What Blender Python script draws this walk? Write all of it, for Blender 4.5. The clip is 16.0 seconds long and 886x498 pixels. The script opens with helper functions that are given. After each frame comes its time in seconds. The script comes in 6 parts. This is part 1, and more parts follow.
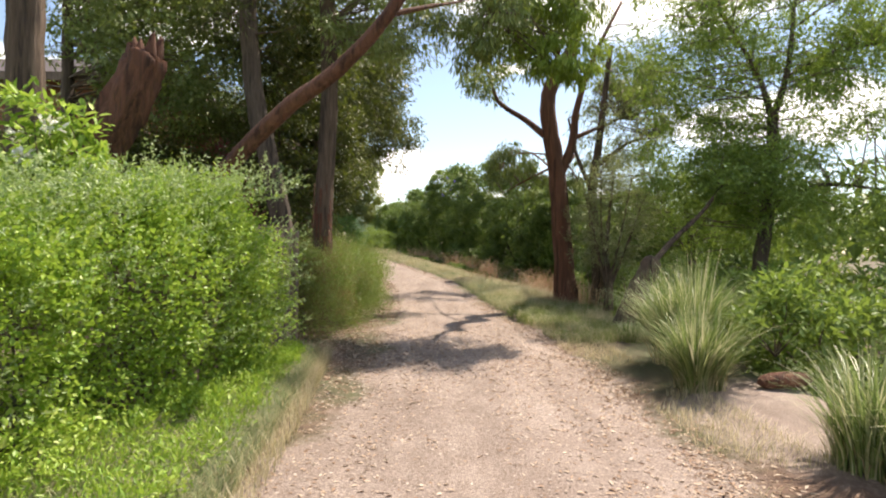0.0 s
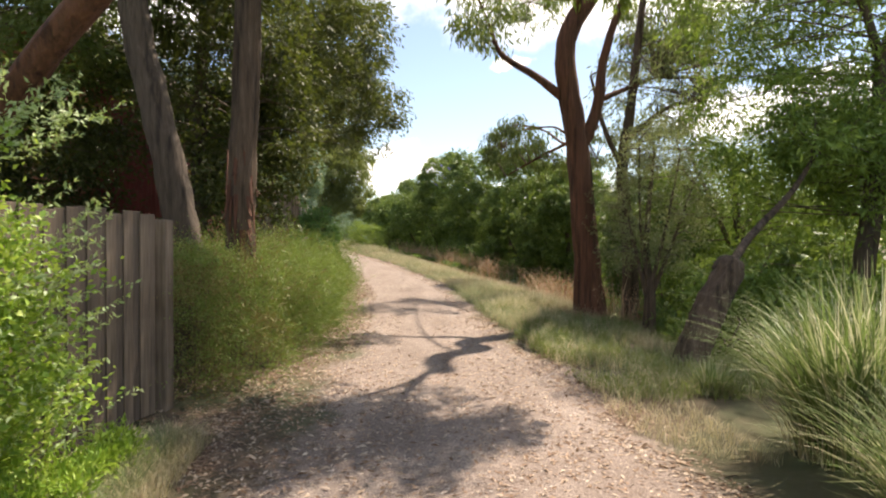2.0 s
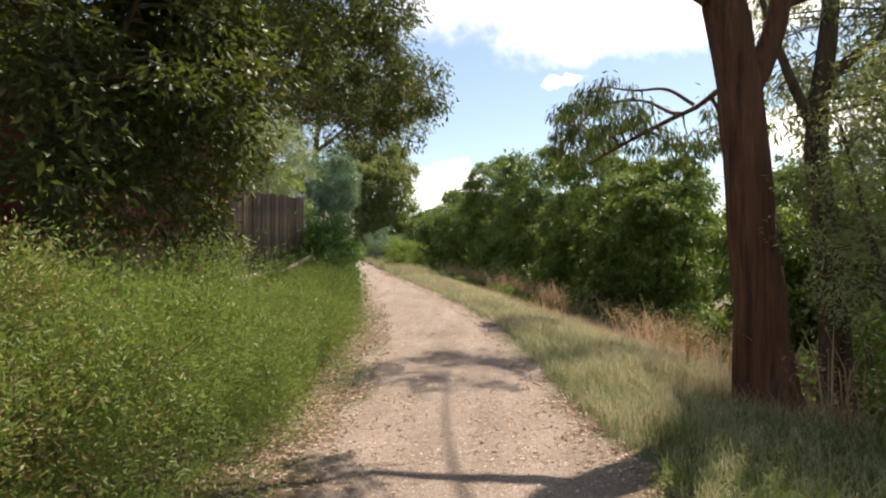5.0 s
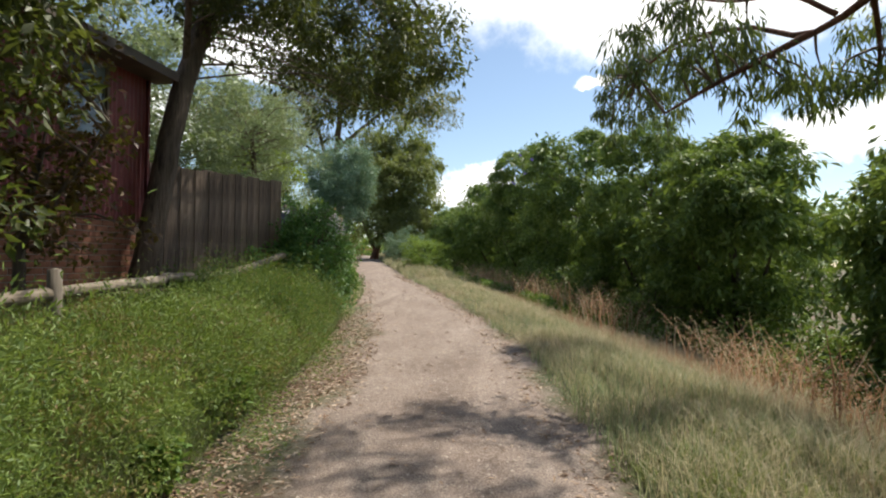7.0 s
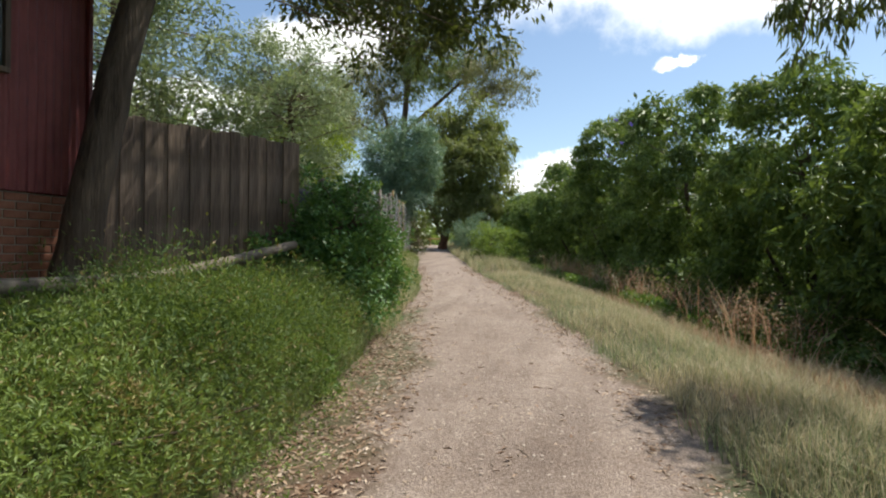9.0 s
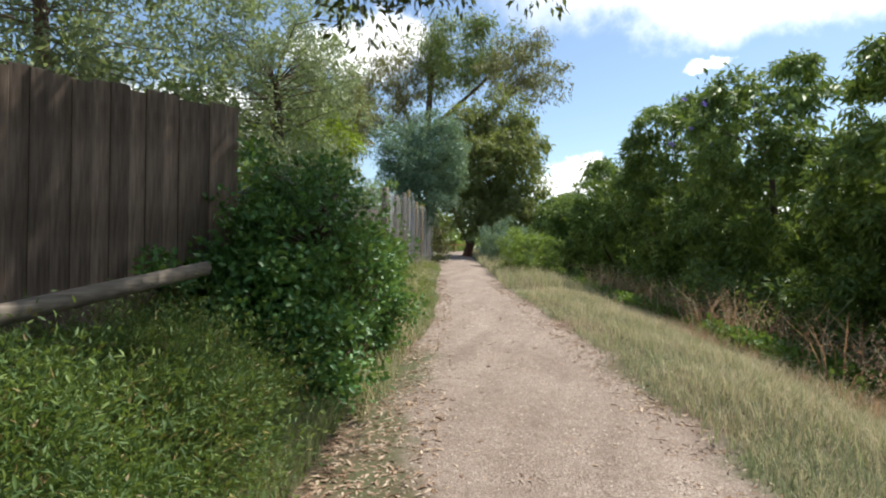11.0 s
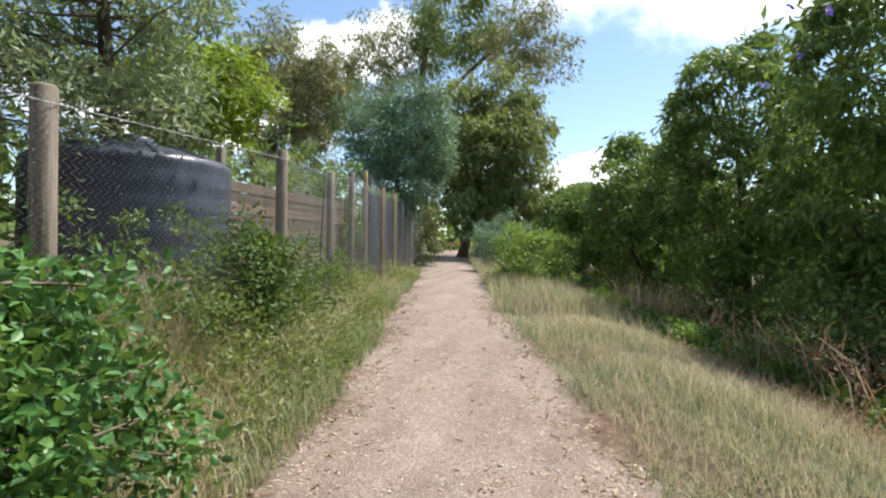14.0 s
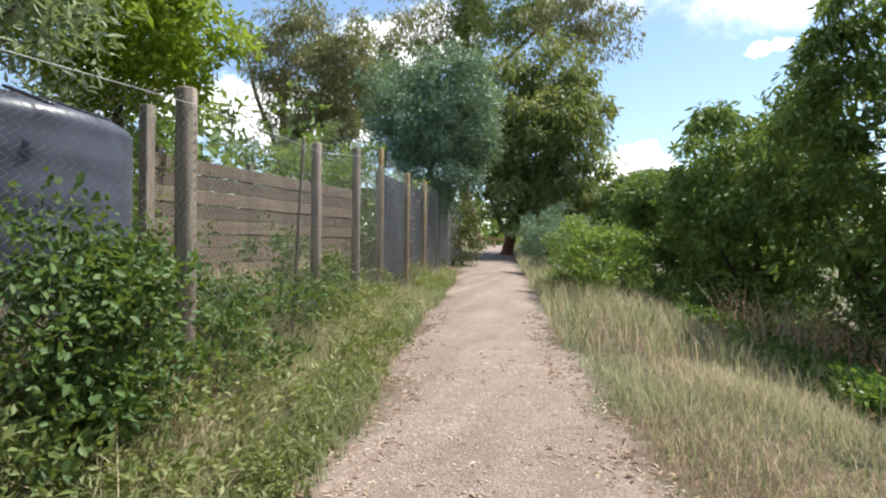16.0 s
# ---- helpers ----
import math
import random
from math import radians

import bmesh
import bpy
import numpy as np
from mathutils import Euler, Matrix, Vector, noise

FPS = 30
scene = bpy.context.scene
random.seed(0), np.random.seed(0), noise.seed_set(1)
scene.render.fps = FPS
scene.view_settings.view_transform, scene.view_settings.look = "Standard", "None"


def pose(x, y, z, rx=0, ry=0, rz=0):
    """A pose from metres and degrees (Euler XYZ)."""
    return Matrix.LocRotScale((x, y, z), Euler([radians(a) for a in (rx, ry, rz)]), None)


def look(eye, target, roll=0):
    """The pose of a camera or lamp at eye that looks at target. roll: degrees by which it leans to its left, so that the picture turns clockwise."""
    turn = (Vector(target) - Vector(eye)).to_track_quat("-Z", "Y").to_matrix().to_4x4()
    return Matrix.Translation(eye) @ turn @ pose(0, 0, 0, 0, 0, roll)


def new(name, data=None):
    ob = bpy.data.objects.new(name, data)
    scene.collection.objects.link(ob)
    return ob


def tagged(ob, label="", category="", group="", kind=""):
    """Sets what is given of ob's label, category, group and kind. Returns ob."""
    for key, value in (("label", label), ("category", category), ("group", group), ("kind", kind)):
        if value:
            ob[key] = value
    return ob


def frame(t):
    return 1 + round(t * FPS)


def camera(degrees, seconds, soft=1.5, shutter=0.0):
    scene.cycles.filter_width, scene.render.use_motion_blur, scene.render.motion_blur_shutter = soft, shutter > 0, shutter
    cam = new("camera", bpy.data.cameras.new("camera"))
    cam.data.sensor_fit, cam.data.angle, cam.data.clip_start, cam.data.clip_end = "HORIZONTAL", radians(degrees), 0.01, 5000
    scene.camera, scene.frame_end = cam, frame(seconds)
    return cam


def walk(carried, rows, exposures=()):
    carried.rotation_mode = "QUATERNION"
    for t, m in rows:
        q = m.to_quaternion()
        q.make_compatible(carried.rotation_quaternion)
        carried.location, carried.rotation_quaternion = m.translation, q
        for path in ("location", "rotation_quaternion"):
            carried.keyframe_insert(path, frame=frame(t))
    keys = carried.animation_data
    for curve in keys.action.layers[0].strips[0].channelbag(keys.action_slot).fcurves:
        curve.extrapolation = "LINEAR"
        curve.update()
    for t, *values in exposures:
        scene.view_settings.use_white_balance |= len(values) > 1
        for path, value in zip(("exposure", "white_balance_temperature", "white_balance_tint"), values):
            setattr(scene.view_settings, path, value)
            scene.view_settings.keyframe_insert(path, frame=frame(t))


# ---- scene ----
cam = camera(75.3, 16.0, soft=2.1)
walk(cam, [
    (0.0, pose(0.000, 0.000, 1.400, 89.60, -0.69, -0.01)),
    (0.5, pose(0.075, 0.825, 1.389, 89.34, -0.57, -0.93)),
    (1.0, pose(0.150, 1.618, 1.401, 89.16, -0.40, -1.24)),
    (1.5, pose(0.211, 2.457, 1.395, 88.85, -0.38, -1.05)),
    (2.0, pose(0.237, 3.279, 1.422, 89.10, -0.30, -0.15)),
    (2.5, pose(0.270, 4.107, 1.443, 89.27, -0.34, 0.56)),
    (3.0, pose(0.248, 4.930, 1.482, 89.20, -0.41, 1.97)),
    (3.5, pose(0.282, 5.716, 1.486, 89.21, -0.34, 3.67)),
    (4.0, pose(0.261, 6.487, 1.481, 90.08, -0.28, 4.36)),
    (6.5, pose(0.291, 10.087, 1.421, 91.10, -0.70, 6.60)),
    (7.0, pose(0.337, 10.954, 1.406, 91.10, -0.60, 8.00)),
    (7.5, pose(0.312, 11.767, 1.391, 90.80, -0.50, 10.10)),
    (8.0, pose(0.209, 12.586, 1.375, 90.50, -0.70, 12.70)),
    (8.5, pose(-0.001, 13.395, 1.375, 90.20, -0.70, 13.80)),
    (9.0, pose(-0.205, 14.158, 1.421, 90.00, -0.50, 15.20)),
    (11.5, pose(-1.106, 17.831, 1.605, 90.50, -0.70, 17.90)),
    (12.0, pose(-1.305, 18.687, 1.620, 90.30, -0.90, 16.50)),
    (12.5, pose(-1.443, 19.550, 1.635, 90.20, -0.90, 16.20)),
    (13.0, pose(-1.558, 20.337, 1.666, 90.50, -0.80, 16.30)),
    (13.5, pose(-1.623, 21.084, 1.727, 90.30, -0.80, 17.60)),
    (14.0, pose(-1.687, 21.832, 1.743, 90.20, -0.60, 18.30)),
    (14.5, pose(-1.843, 22.569, 1.804, 90.00, -0.80, 19.10)),
    (15.0, pose(-2.000, 23.321, 1.850, 90.00, -0.60, 20.30)),
    (15.5, pose(-2.318, 23.995, 1.896, 89.70, -0.80, 21.60)),
    (16.0, pose(-2.545, 24.679, 1.896, 89.50, -0.70, 22.70)),
], exposures=[
    (0.0, 1.68, 7300, 14), (4.0, 1.56, 7650, 14), (6.5, 1.2, 6900, 9), (9.0, 1.07, 6700, 7), (12.5, 1.42, 6500, 7), (16.0, 1.48, 6480, 8),
])

# ---- world, sun ----
SUN_AZ, SUN_EL = radians(38), radians(59)      # azimuth to the right of +y


def sky_dir(az, el):
    az, el = radians(az), radians(el)
    return (math.sin(az) * math.cos(el), math.cos(az) * math.cos(el), math.sin(el))


world = bpy.data.worlds.new("sky")
scene.world = world
world.use_nodes = True
wn, wl = world.node_tree.nodes, world.node_tree.links
wn.clear()
sky = wn.new("ShaderNodeTexSky")
sky.sky_type, sky.sun_disc = "NISHITA", False
sky.sun_elevation, sky.sun_rotation = SUN_EL, SUN_AZ
sky.air_density, sky.dust_density, sky.ozone_density = 1.0, 0.5, 1.7
coords = wn.new("ShaderNodeTexCoord")
puff = wn.new("ShaderNodeTexNoise")
puff.inputs["Scale"].default_value, puff.inputs["Detail"].default_value = 7.0, 7.0
puff.inputs["Roughness"].default_value = 0.62
wl.new(coords.outputs["Generated"], puff.inputs["Vector"])
centred = wn.new("ShaderNodeVectorMath")
centred.operation = "SUBTRACT"
centred.inputs[1].default_value = (0.5, 0.5, 0.5)
wl.new(puff.outputs["Color"], centred.inputs[0])
pushed = wn.new("ShaderNodeVectorMath")
pushed.operation = "MULTIPLY_ADD"
pushed.inputs[1].default_value = (0.24, 0.24, 0.17)
wl.new(centred.outputs[0], pushed.inputs[0])
wl.new(coords.outputs["Generated"], pushed.inputs[2])
cover = None
# azimuth, elevation, half width, half height of each cloud (of the unit sphere)
for az, el, a, b in ((20, 26.5, 0.5, 0.125), (7.2, 17.1, 0.055, 0.016), (-4.5, 7.0, 0.075, 0.03),
                     (30, 11, 0.16, 0.05), (11, 5, 0.12, 0.03), (-26, 20, 0.14, 0.05), (-42, 12, 0.22, 0.05),
                     (60, 30, 0.30, 0.12), (120, 35, 0.4, 0.12), (200, 30, 0.45, 0.12), (-110, 35, 0.4, 0.12)):
    off = wn.new("ShaderNodeVectorMath")
    off.operation = "SUBTRACT"
    off.inputs[1].default_value = sky_dir(az, el)
    wl.new(pushed.outputs[0], off.inputs[0])
    squash = wn.new("ShaderNodeVectorMath")
    squash.operation = "MULTIPLY"
    squash.inputs[1].default_value = (1 / a, 1 / a, 1 / b)
    wl.new(off.outputs[0], squash.inputs[0])
    far = wn.new("ShaderNodeVectorMath")
    far.operation = "LENGTH"
    wl.new(squash.outputs[0], far.inputs[0])
    edge = wn.new("ShaderNodeMapRange")
    edge.interpolation_type = "SMOOTHSTEP"
    edge.inputs["From Min"].default_value, edge.inputs["From Max"].default_value = 1.15, 0.7
    wl.new(far.outputs["Value"], edge.inputs["Value"])
    if cover is None:
        cover = edge.outputs["Result"]
    else:
        both = wn.new("ShaderNodeMath")
        both.operation = "MAXIMUM"
        wl.new(cover, both.inputs[0])
        wl.new(edge.outputs["Result"], both.inputs[1])
        cover = both.outputs[0]
veil = wn.new("ShaderNodeMix")
veil.data_type = "RGBA"
veil.inputs["B"].default_value = (9.8, 9.9, 10.2, 1)
wl.new(cover, veil.inputs["Factor"])
wl.new(sky.outputs["Color"], veil.inputs["A"])
background = wn.new("ShaderNodeBackground")
background.inputs["Strength"].default_value = 0.074
wl.new(veil.outputs["Result"], background.inputs["Color"])
world_out = wn.new("ShaderNodeOutputWorld")
wl.new(background.outputs[0], world_out.inputs["Surface"])

sun = new("sun", bpy.data.lights.new("sun", "SUN"))
sun.data.energy, sun.data.angle, sun.data.color = 3.0, radians(0.7), (1.0, 0.95, 0.87)
sun.matrix_world = look(Vector(sky_dir(38, 59)) * 100, (0, 0, 0))


# ---- materials ----
def nodes_of(name):
    m = bpy.data.materials.new(name)
    m.use_nodes = True
    n, l = m.node_tree.nodes, m.node_tree.links
    return m, n, l, n["Principled BSDF"]


def ramp(n, stops):
    r = n.new("ShaderNodeValToRGB")
    while len(r.color_ramp.elements) < len(stops):
        r.color_ramp.elements.new(0.5)
    for e, (p, c) in zip(r.color_ramp.elements, stops):
        e.position, e.color = p, (*c, 1)
    return r


def noise_node(n, l, scale, detail=4, rough=0.6, stretch=(1, 1, 1), space="Object"):
    tc, mp, t = n.new("ShaderNodeTexCoord"), n.new("ShaderNodeMapping"), n.new("ShaderNodeTexNoise")
    mp.inputs["Scale"].default_value = stretch
    t.inputs["Scale"].default_value, t.inputs["Detail"].default_value, t.inputs["Roughness"].default_value = scale, detail, rough
    l.new(tc.outputs[space], mp.inputs["Vector"])
    l.new(mp.outputs["Vector"], t.inputs["Vector"])
    return t.outputs["Fac"]


def mixed(n, l, fac, a, b, mode="MIX"):
    m = n.new("ShaderNodeMix")
    m.data_type, m.blend_type = "RGBA", mode
    for socket, v in (("Factor", fac), ("A", a), ("B", b)):
        if isinstance(v, (int, float)):
            m.inputs[socket].default_value = v
        elif isinstance(v, tuple):
            m.inputs[socket].default_value = (*v, 1)
        else:
            l.new(v, m.inputs[socket])
    return m.outputs["Result"]


def bumped(n, l, b, height, strength=0.5, distance=0.01):
    k = n.new("ShaderNodeBump")
    k.inputs["Strength"].default_value, k.inputs["Distance"].default_value = strength, distance
    l.new(height, k.inputs["Height"])
    l.new(k.outputs["Normal"], b.inputs["Normal"])


def leaf_mat(name, stops, through_light=0.35, rough=0.5, patch=1.2):
    """Foliage: colour differs leaf by leaf and in broad patches; light shines through."""
    m, n, l, b = nodes_of(name)
    g = n.new("ShaderNodeNewGeometry")
    r = ramp(n, stops)
    big = noise_node(n, l, patch, 3)
    blend = n.new("ShaderNodeMath")
    blend.operation = "MULTIPLY_ADD"
    blend.inputs[1].default_value = 0.55
    half = n.new("ShaderNodeMath")
    half.operation = "MULTIPLY_ADD"
    half.inputs[1].default_value, half.inputs[2].default_value = 0.9, -0.22
    l.new(big, half.inputs[0])
    l.new(g.outputs["Random Per Island"], blend.inputs[0])
    l.new(half.outputs[0], blend.inputs[2])
    l.new(blend.outputs[0], r.inputs["Fac"])
    l.new(r.outputs["Color"], b.inputs["Base Color"])
    b.inputs["Roughness"].default_value = rough
    b.inputs["Specular IOR Level"].default_value = 0.35
    t = n.new("ShaderNodeBsdfTranslucent")
    bright = mixed(n, l, 0.5, r.outputs["Color"], (0.25, 0.32, 0.03))
    l.new(bright, t.inputs["Color"])
    mix = n.new("ShaderNodeMixShader")
    mix.inputs["Fac"].default_value = through_light
    l.new(b.outputs[0], mix.inputs[1])
    l.new(t.outputs[0], mix.inputs[2])
    l.new(mix.outputs[0], n["Material Output"].inputs["Surface"])
    return m


def bark_mat(name, dark, mid, light, furrow=1.0, along=0.12, patch=2.0):
    m, n, l, b = nodes_of(name)
    fine = noise_node(n, l, 26, 6, 0.65, (1, 1, along))
    big = noise_node(n, l, patch, 4, 0.6, (1, 1, 0.35))
    r = ramp(n, ((0.3, dark), (0.52, mid), (0.75, light)))
    l.new(fine, r.inputs["Fac"])
    r2 = ramp(n, ((0.35, mid), (0.65, light)))
    l.new(big, r2.inputs["Fac"])
    l.new(mixed(n, l, 0.45, r.outputs["Color"], r2.outputs["Color"]), b.inputs["Base Color"])
    b.inputs["Roughness"].default_value = 0.9
    ridge = noise_node(n, l, 11, 5, 0.7, (1, 1, along * 0.8))
    both = mixed(n, l, 0.5, fine, ridge)
    crack = ramp(n, ((0.36, (0.25, 0.22, 0.2)), (0.5, (1, 1, 1))))
    l.new(ridge, crack.inputs["Fac"])
    l.new(mixed(n, l, 0.85, mixed(n, l, 0.45, r.outputs["Color"], r2.outputs["Color"]), crack.outputs["Color"], "MULTIPLY"), b.inputs["Base Color"])
    bumped(n, l, b, both, 1.0 * furrow, 0.05)
    return m


def timber_mat(name, a, b2, c, along_axis=2):
    m, n, l, b = nodes_of(name)
    s = [1, 1, 1]
    s[along_axis] = 0.06
    grain = noise_node(n, l, 40, 5, 0.6, tuple(s))
    stain = noise_node(n, l, 1.6, 3, 0.6)
    info = n.new("ShaderNodeObjectInfo")
    r = ramp(n, ((0.3, a), (0.5, b2), (0.72, c)))
    l.new(grain, r.inputs["Fac"])
    tint = ramp(n, ((0.0, (0.62, 0.6, 0.6)), (1.0, (1.15, 1.1, 1.05))))
    l.new(info.outputs["Random"], tint.inputs["Fac"])
    col = mixed(n, l, 1.0, r.outputs["Color"], tint.outputs["Color"], "MULTIPLY")
    dirt = ramp(n, ((0.35, (0.6, 0.58, 0.55)), (0.65, (1, 1, 1))))
    l.new(stain, dirt.inputs["Fac"])
    l.new(mixed(n, l, 1.0, col, dirt.outputs["Color"], "MULTIPLY"), b.inputs["Base Color"])
    b.inputs["Roughness"].default_value = 0.85
    bumped(n, l, b, grain, 0.5, 0.004)
    return m


def plain_mat(name, a, b2, scale=8.0, rough=0.8, metal=0.0, bump=0.2):
    m, n, l, b = nodes_of(name)
    f = noise_node(n, l, scale, 5)
    r = ramp(n, ((0.3, a), (0.7, b2)))
    l.new(f, r.inputs["Fac"])
    l.new(r.outputs["Color"], b.inputs["Base Color"])
    b.inputs["Roughness"].default_value, b.inputs["Metallic"].default_value = rough, metal
    if bump:
        bumped(n, l, b, f, bump, 0.01)
    return m


def island_mat(name, stops, rough=0.8, through_light=0.0):
    m, n, l, b = nodes_of(name)
    g = n.new("ShaderNodeNewGeometry")
    r = ramp(n, stops)
    l.new(g.outputs["Random Per Island"], r.inputs["Fac"])
    l.new(r.outputs["Color"], b.inputs["Base Color"])
    b.inputs["Roughness"].default_value = rough
    if through_light:
        t = n.new("ShaderNodeBsdfTranslucent")
        l.new(r.outputs["Color"], t.inputs["Color"])
        mix = n.new("ShaderNodeMixShader")
        mix.inputs["Fac"].default_value = through_light
        l.new(b.outputs[0], mix.inputs[1])
        l.new(t.outputs[0], mix.inputs[2])
        l.new(mix.outputs[0], n["Material Output"].inputs["Surface"])
    return m


M_HEDGE = leaf_mat("hedge_leaf", ((0.0, (0.080, 0.155, 0.026)), (0.4, (0.240, 0.405, 0.056)), (0.75, (0.440, 0.580, 0.110)), (1.0, (0.620, 0.640, 0.260))), 0.42, 0.42)
M_SPRIG = leaf_mat("sprig_leaf", ((0.0, (0.16, 0.26, 0.085)), (0.5, (0.36, 0.47, 0.20)), (1.0, (0.60, 0.66, 0.42))), 0.35, 0.45)
M_SOFT = leaf_mat("soft_shrub_leaf", ((0.0, (0.062, 0.094, 0.030)), (0.35, (0.140, 0.215, 0.058)), (0.7, (0.255, 0.345, 0.100)), (1.0, (0.400, 0.450, 0.180))), 0.38, patch=1.6)
M_DRYTWIG = leaf_mat("dry_shrub_leaf", ((0.0, (0.130, 0.091, 0.033)), (0.6, (0.260, 0.195, 0.077)), (1.0, (0.390, 0.338, 0.133))), 0.2)
M_BROAD = leaf_mat("broad_leaf", ((0.0, (0.026, 0.080, 0.026)), (0.4, (0.066, 0.180, 0.052)), (0.75, (0.122, 0.275, 0.072)), (1.0, (0.250, 0.400, 0.110))), 0.3, 0.47)
M_BROAD.node_tree.nodes["Principled BSDF"].inputs["Specular IOR Level"].default_value = 0.5
M_VIOLET = island_mat("violet_petal", ((0.0, (0.16, 0.12, 0.5)), (1.0, (0.26, 0.2, 0.65))), 0.6, 0.3)
# bramble leaves, also used as the shade put into one soft shrub
M_BRAMBLE_AND_SHADE = leaf_mat("bramble_and_shade_leaf", ((0.0, (0.034, 0.072, 0.022)), (0.4, (0.072, 0.135, 0.040)), (0.75, (0.120, 0.195, 0.060)), (1.0, (0.195, 0.245, 0.085))), 0.32, 0.6)
M_GROVE = leaf_mat("grove_leaf", ((0.0, (0.043, 0.078, 0.026)), (0.4, (0.108, 0.175, 0.048)), (0.75, (0.212, 0.308, 0.080)), (1.0, (0.365, 0.440, 0.130))), 0.3, patch=0.9)
M_IVY = leaf_mat("ivy_leaf", ((0.0, (0.05, 0.11, 0.025)), (0.5, (0.12, 0.23, 0.05)), (1.0, (0.26, 0.36, 0.10))), 0.3, 0.5)
M_TWIGLEAF = leaf_mat("sapling_leaf", ((0.0, (0.17, 0.19, 0.09)), (0.5, (0.31, 0.33, 0.165)), (1.0, (0.47, 0.47, 0.27))), 0.36, 0.55)
M_BROWNGUM = leaf_mat("brown_gum_leaf", ((0.0, (0.12, 0.11, 0.055)), (0.5, (0.23, 0.215, 0.105)), (0.85, (0.34, 0.31, 0.165)), (1.0, (0.42, 0.3, 0.17))), 0.3, 0.5, 0.4)
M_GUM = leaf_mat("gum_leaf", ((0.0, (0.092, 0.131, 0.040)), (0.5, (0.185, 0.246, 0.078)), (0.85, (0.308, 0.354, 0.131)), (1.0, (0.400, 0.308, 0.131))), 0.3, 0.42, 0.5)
# gum leaf darkened: shade of the low hanging clumps put into its colour
M_SHADEDGUM = leaf_mat("shaded_gum_leaf", ((0.0, (0.05, 0.075, 0.03)), (0.5, (0.10, 0.14, 0.05)), (0.85, (0.17, 0.21, 0.08)), (1.0, (0.26, 0.22, 0.1))), 0.28, 0.4, 0.5)
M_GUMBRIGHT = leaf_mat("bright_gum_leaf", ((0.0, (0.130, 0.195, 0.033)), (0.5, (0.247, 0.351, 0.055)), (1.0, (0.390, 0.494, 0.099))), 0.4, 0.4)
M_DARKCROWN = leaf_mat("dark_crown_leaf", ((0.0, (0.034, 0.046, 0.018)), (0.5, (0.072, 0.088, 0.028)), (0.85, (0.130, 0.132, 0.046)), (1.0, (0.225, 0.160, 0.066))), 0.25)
M_WATTLE = leaf_mat("wattle_leaf", ((0.0, (0.084, 0.143, 0.036)), (0.5, (0.185, 0.286, 0.064)), (0.85, (0.319, 0.437, 0.100)), (1.0, (0.470, 0.538, 0.143))), 0.4, patch=0.7)
M_PEPPER = leaf_mat("pepper_leaf", ((0.0, (0.105, 0.12, 0.042)), (0.5, (0.195, 0.22, 0.08)), (0.85, (0.275, 0.30, 0.115)), (1.0, (0.35, 0.345, 0.155))), 0.42, 0.55, 0.5)
M_BLUE = leaf_mat("blue_green_leaf", ((0.0, (0.070, 0.130, 0.092)), (0.5, (0.155, 0.255, 0.182)), (1.0, (0.310, 0.425, 0.310))), 0.27)
M_OLIVE = leaf_mat("olive_leaf", ((0.0, (0.125, 0.170, 0.095)), (0.5, (0.260, 0.320, 0.190)), (1.0, (0.440, 0.500, 0.330))), 0.36)
M_YELLOW = leaf_mat("yellow_green_leaf", ((0.0, (0.149, 0.218, 0.020)), (0.5, (0.276, 0.380, 0.029)), (1.0, (0.414, 0.483, 0.059))), 0.4)
M_PLUM = leaf_mat("plum_leaf", ((0.0, (0.039, 0.016, 0.011)), (0.5, (0.104, 0.039, 0.022)), (0.8, (0.169, 0.091, 0.022)), (1.0, (0.325, 0.195, 0.033))), 0.3)
M_WEED = leaf_mat("weed_leaf", ((0.0, (0.10, 0.13, 0.045)), (0.5, (0.2, 0.245, 0.085)), (0.85, (0.33, 0.34, 0.15)), (1.0, (0.5, 0.44, 0.24))), 0.38)
M_FLOWER = island_mat("white_petal", ((0.0, (0.75, 0.73, 0.66)), (1.0, (0.85, 0.84, 0.8))), 0.6, 0.3)
M_REDBARK = bark_mat("red_bark", (0.028, 0.012, 0.008), (0.125, 0.05, 0.028), (0.27, 0.125, 0.075), 1.6, 0.06)
M_GREYBARK = bark_mat("grey_bark", (0.035, 0.022, 0.014), (0.10, 0.065, 0.042), (0.23, 0.165, 0.115), 1.3, 0.10, 1.2)
M_DARKBARK = bark_mat("dark_bark", (0.03, 0.022, 0.016), (0.09, 0.065, 0.045), (0.18, 0.135, 0.1), 1.0, 0.1)
M_TWIG = plain_mat("twig_bark", (0.07, 0.05, 0.035), (0.19, 0.14, 0.1), 14)
M_FENCE = timber_mat("weathered_paling", (0.125, 0.095, 0.07), (0.2, 0.158, 0.122), (0.29, 0.235, 0.185))
M_DARKFENCE = timber_mat("dark_paling", (0.12, 0.09, 0.07), (0.235, 0.178, 0.14), (0.37, 0.295, 0.235))
M_POST = timber_mat("grey_post", (0.16, 0.135, 0.11), (0.27, 0.235, 0.195), (0.4, 0.36, 0.31))
M_PINE = timber_mat("yellow_pine_post", (0.3, 0.2, 0.09), (0.42, 0.31, 0.15), (0.52, 0.4, 0.22))
M_RAIL = timber_mat("grey_rail", (0.13, 0.11, 0.085), (0.25, 0.215, 0.17), (0.38, 0.34, 0.285), 1)
M_WIRE = plain_mat("galvanised_wire", (0.252, 0.252, 0.252), (0.504, 0.504, 0.504), 30, 0.5, 0.6, 0)
M_TANK = plain_mat("slate_blue_plastic", (0.045, 0.05, 0.075), (0.075, 0.082, 0.115), 5.0, 0.42, 0, 0.06)
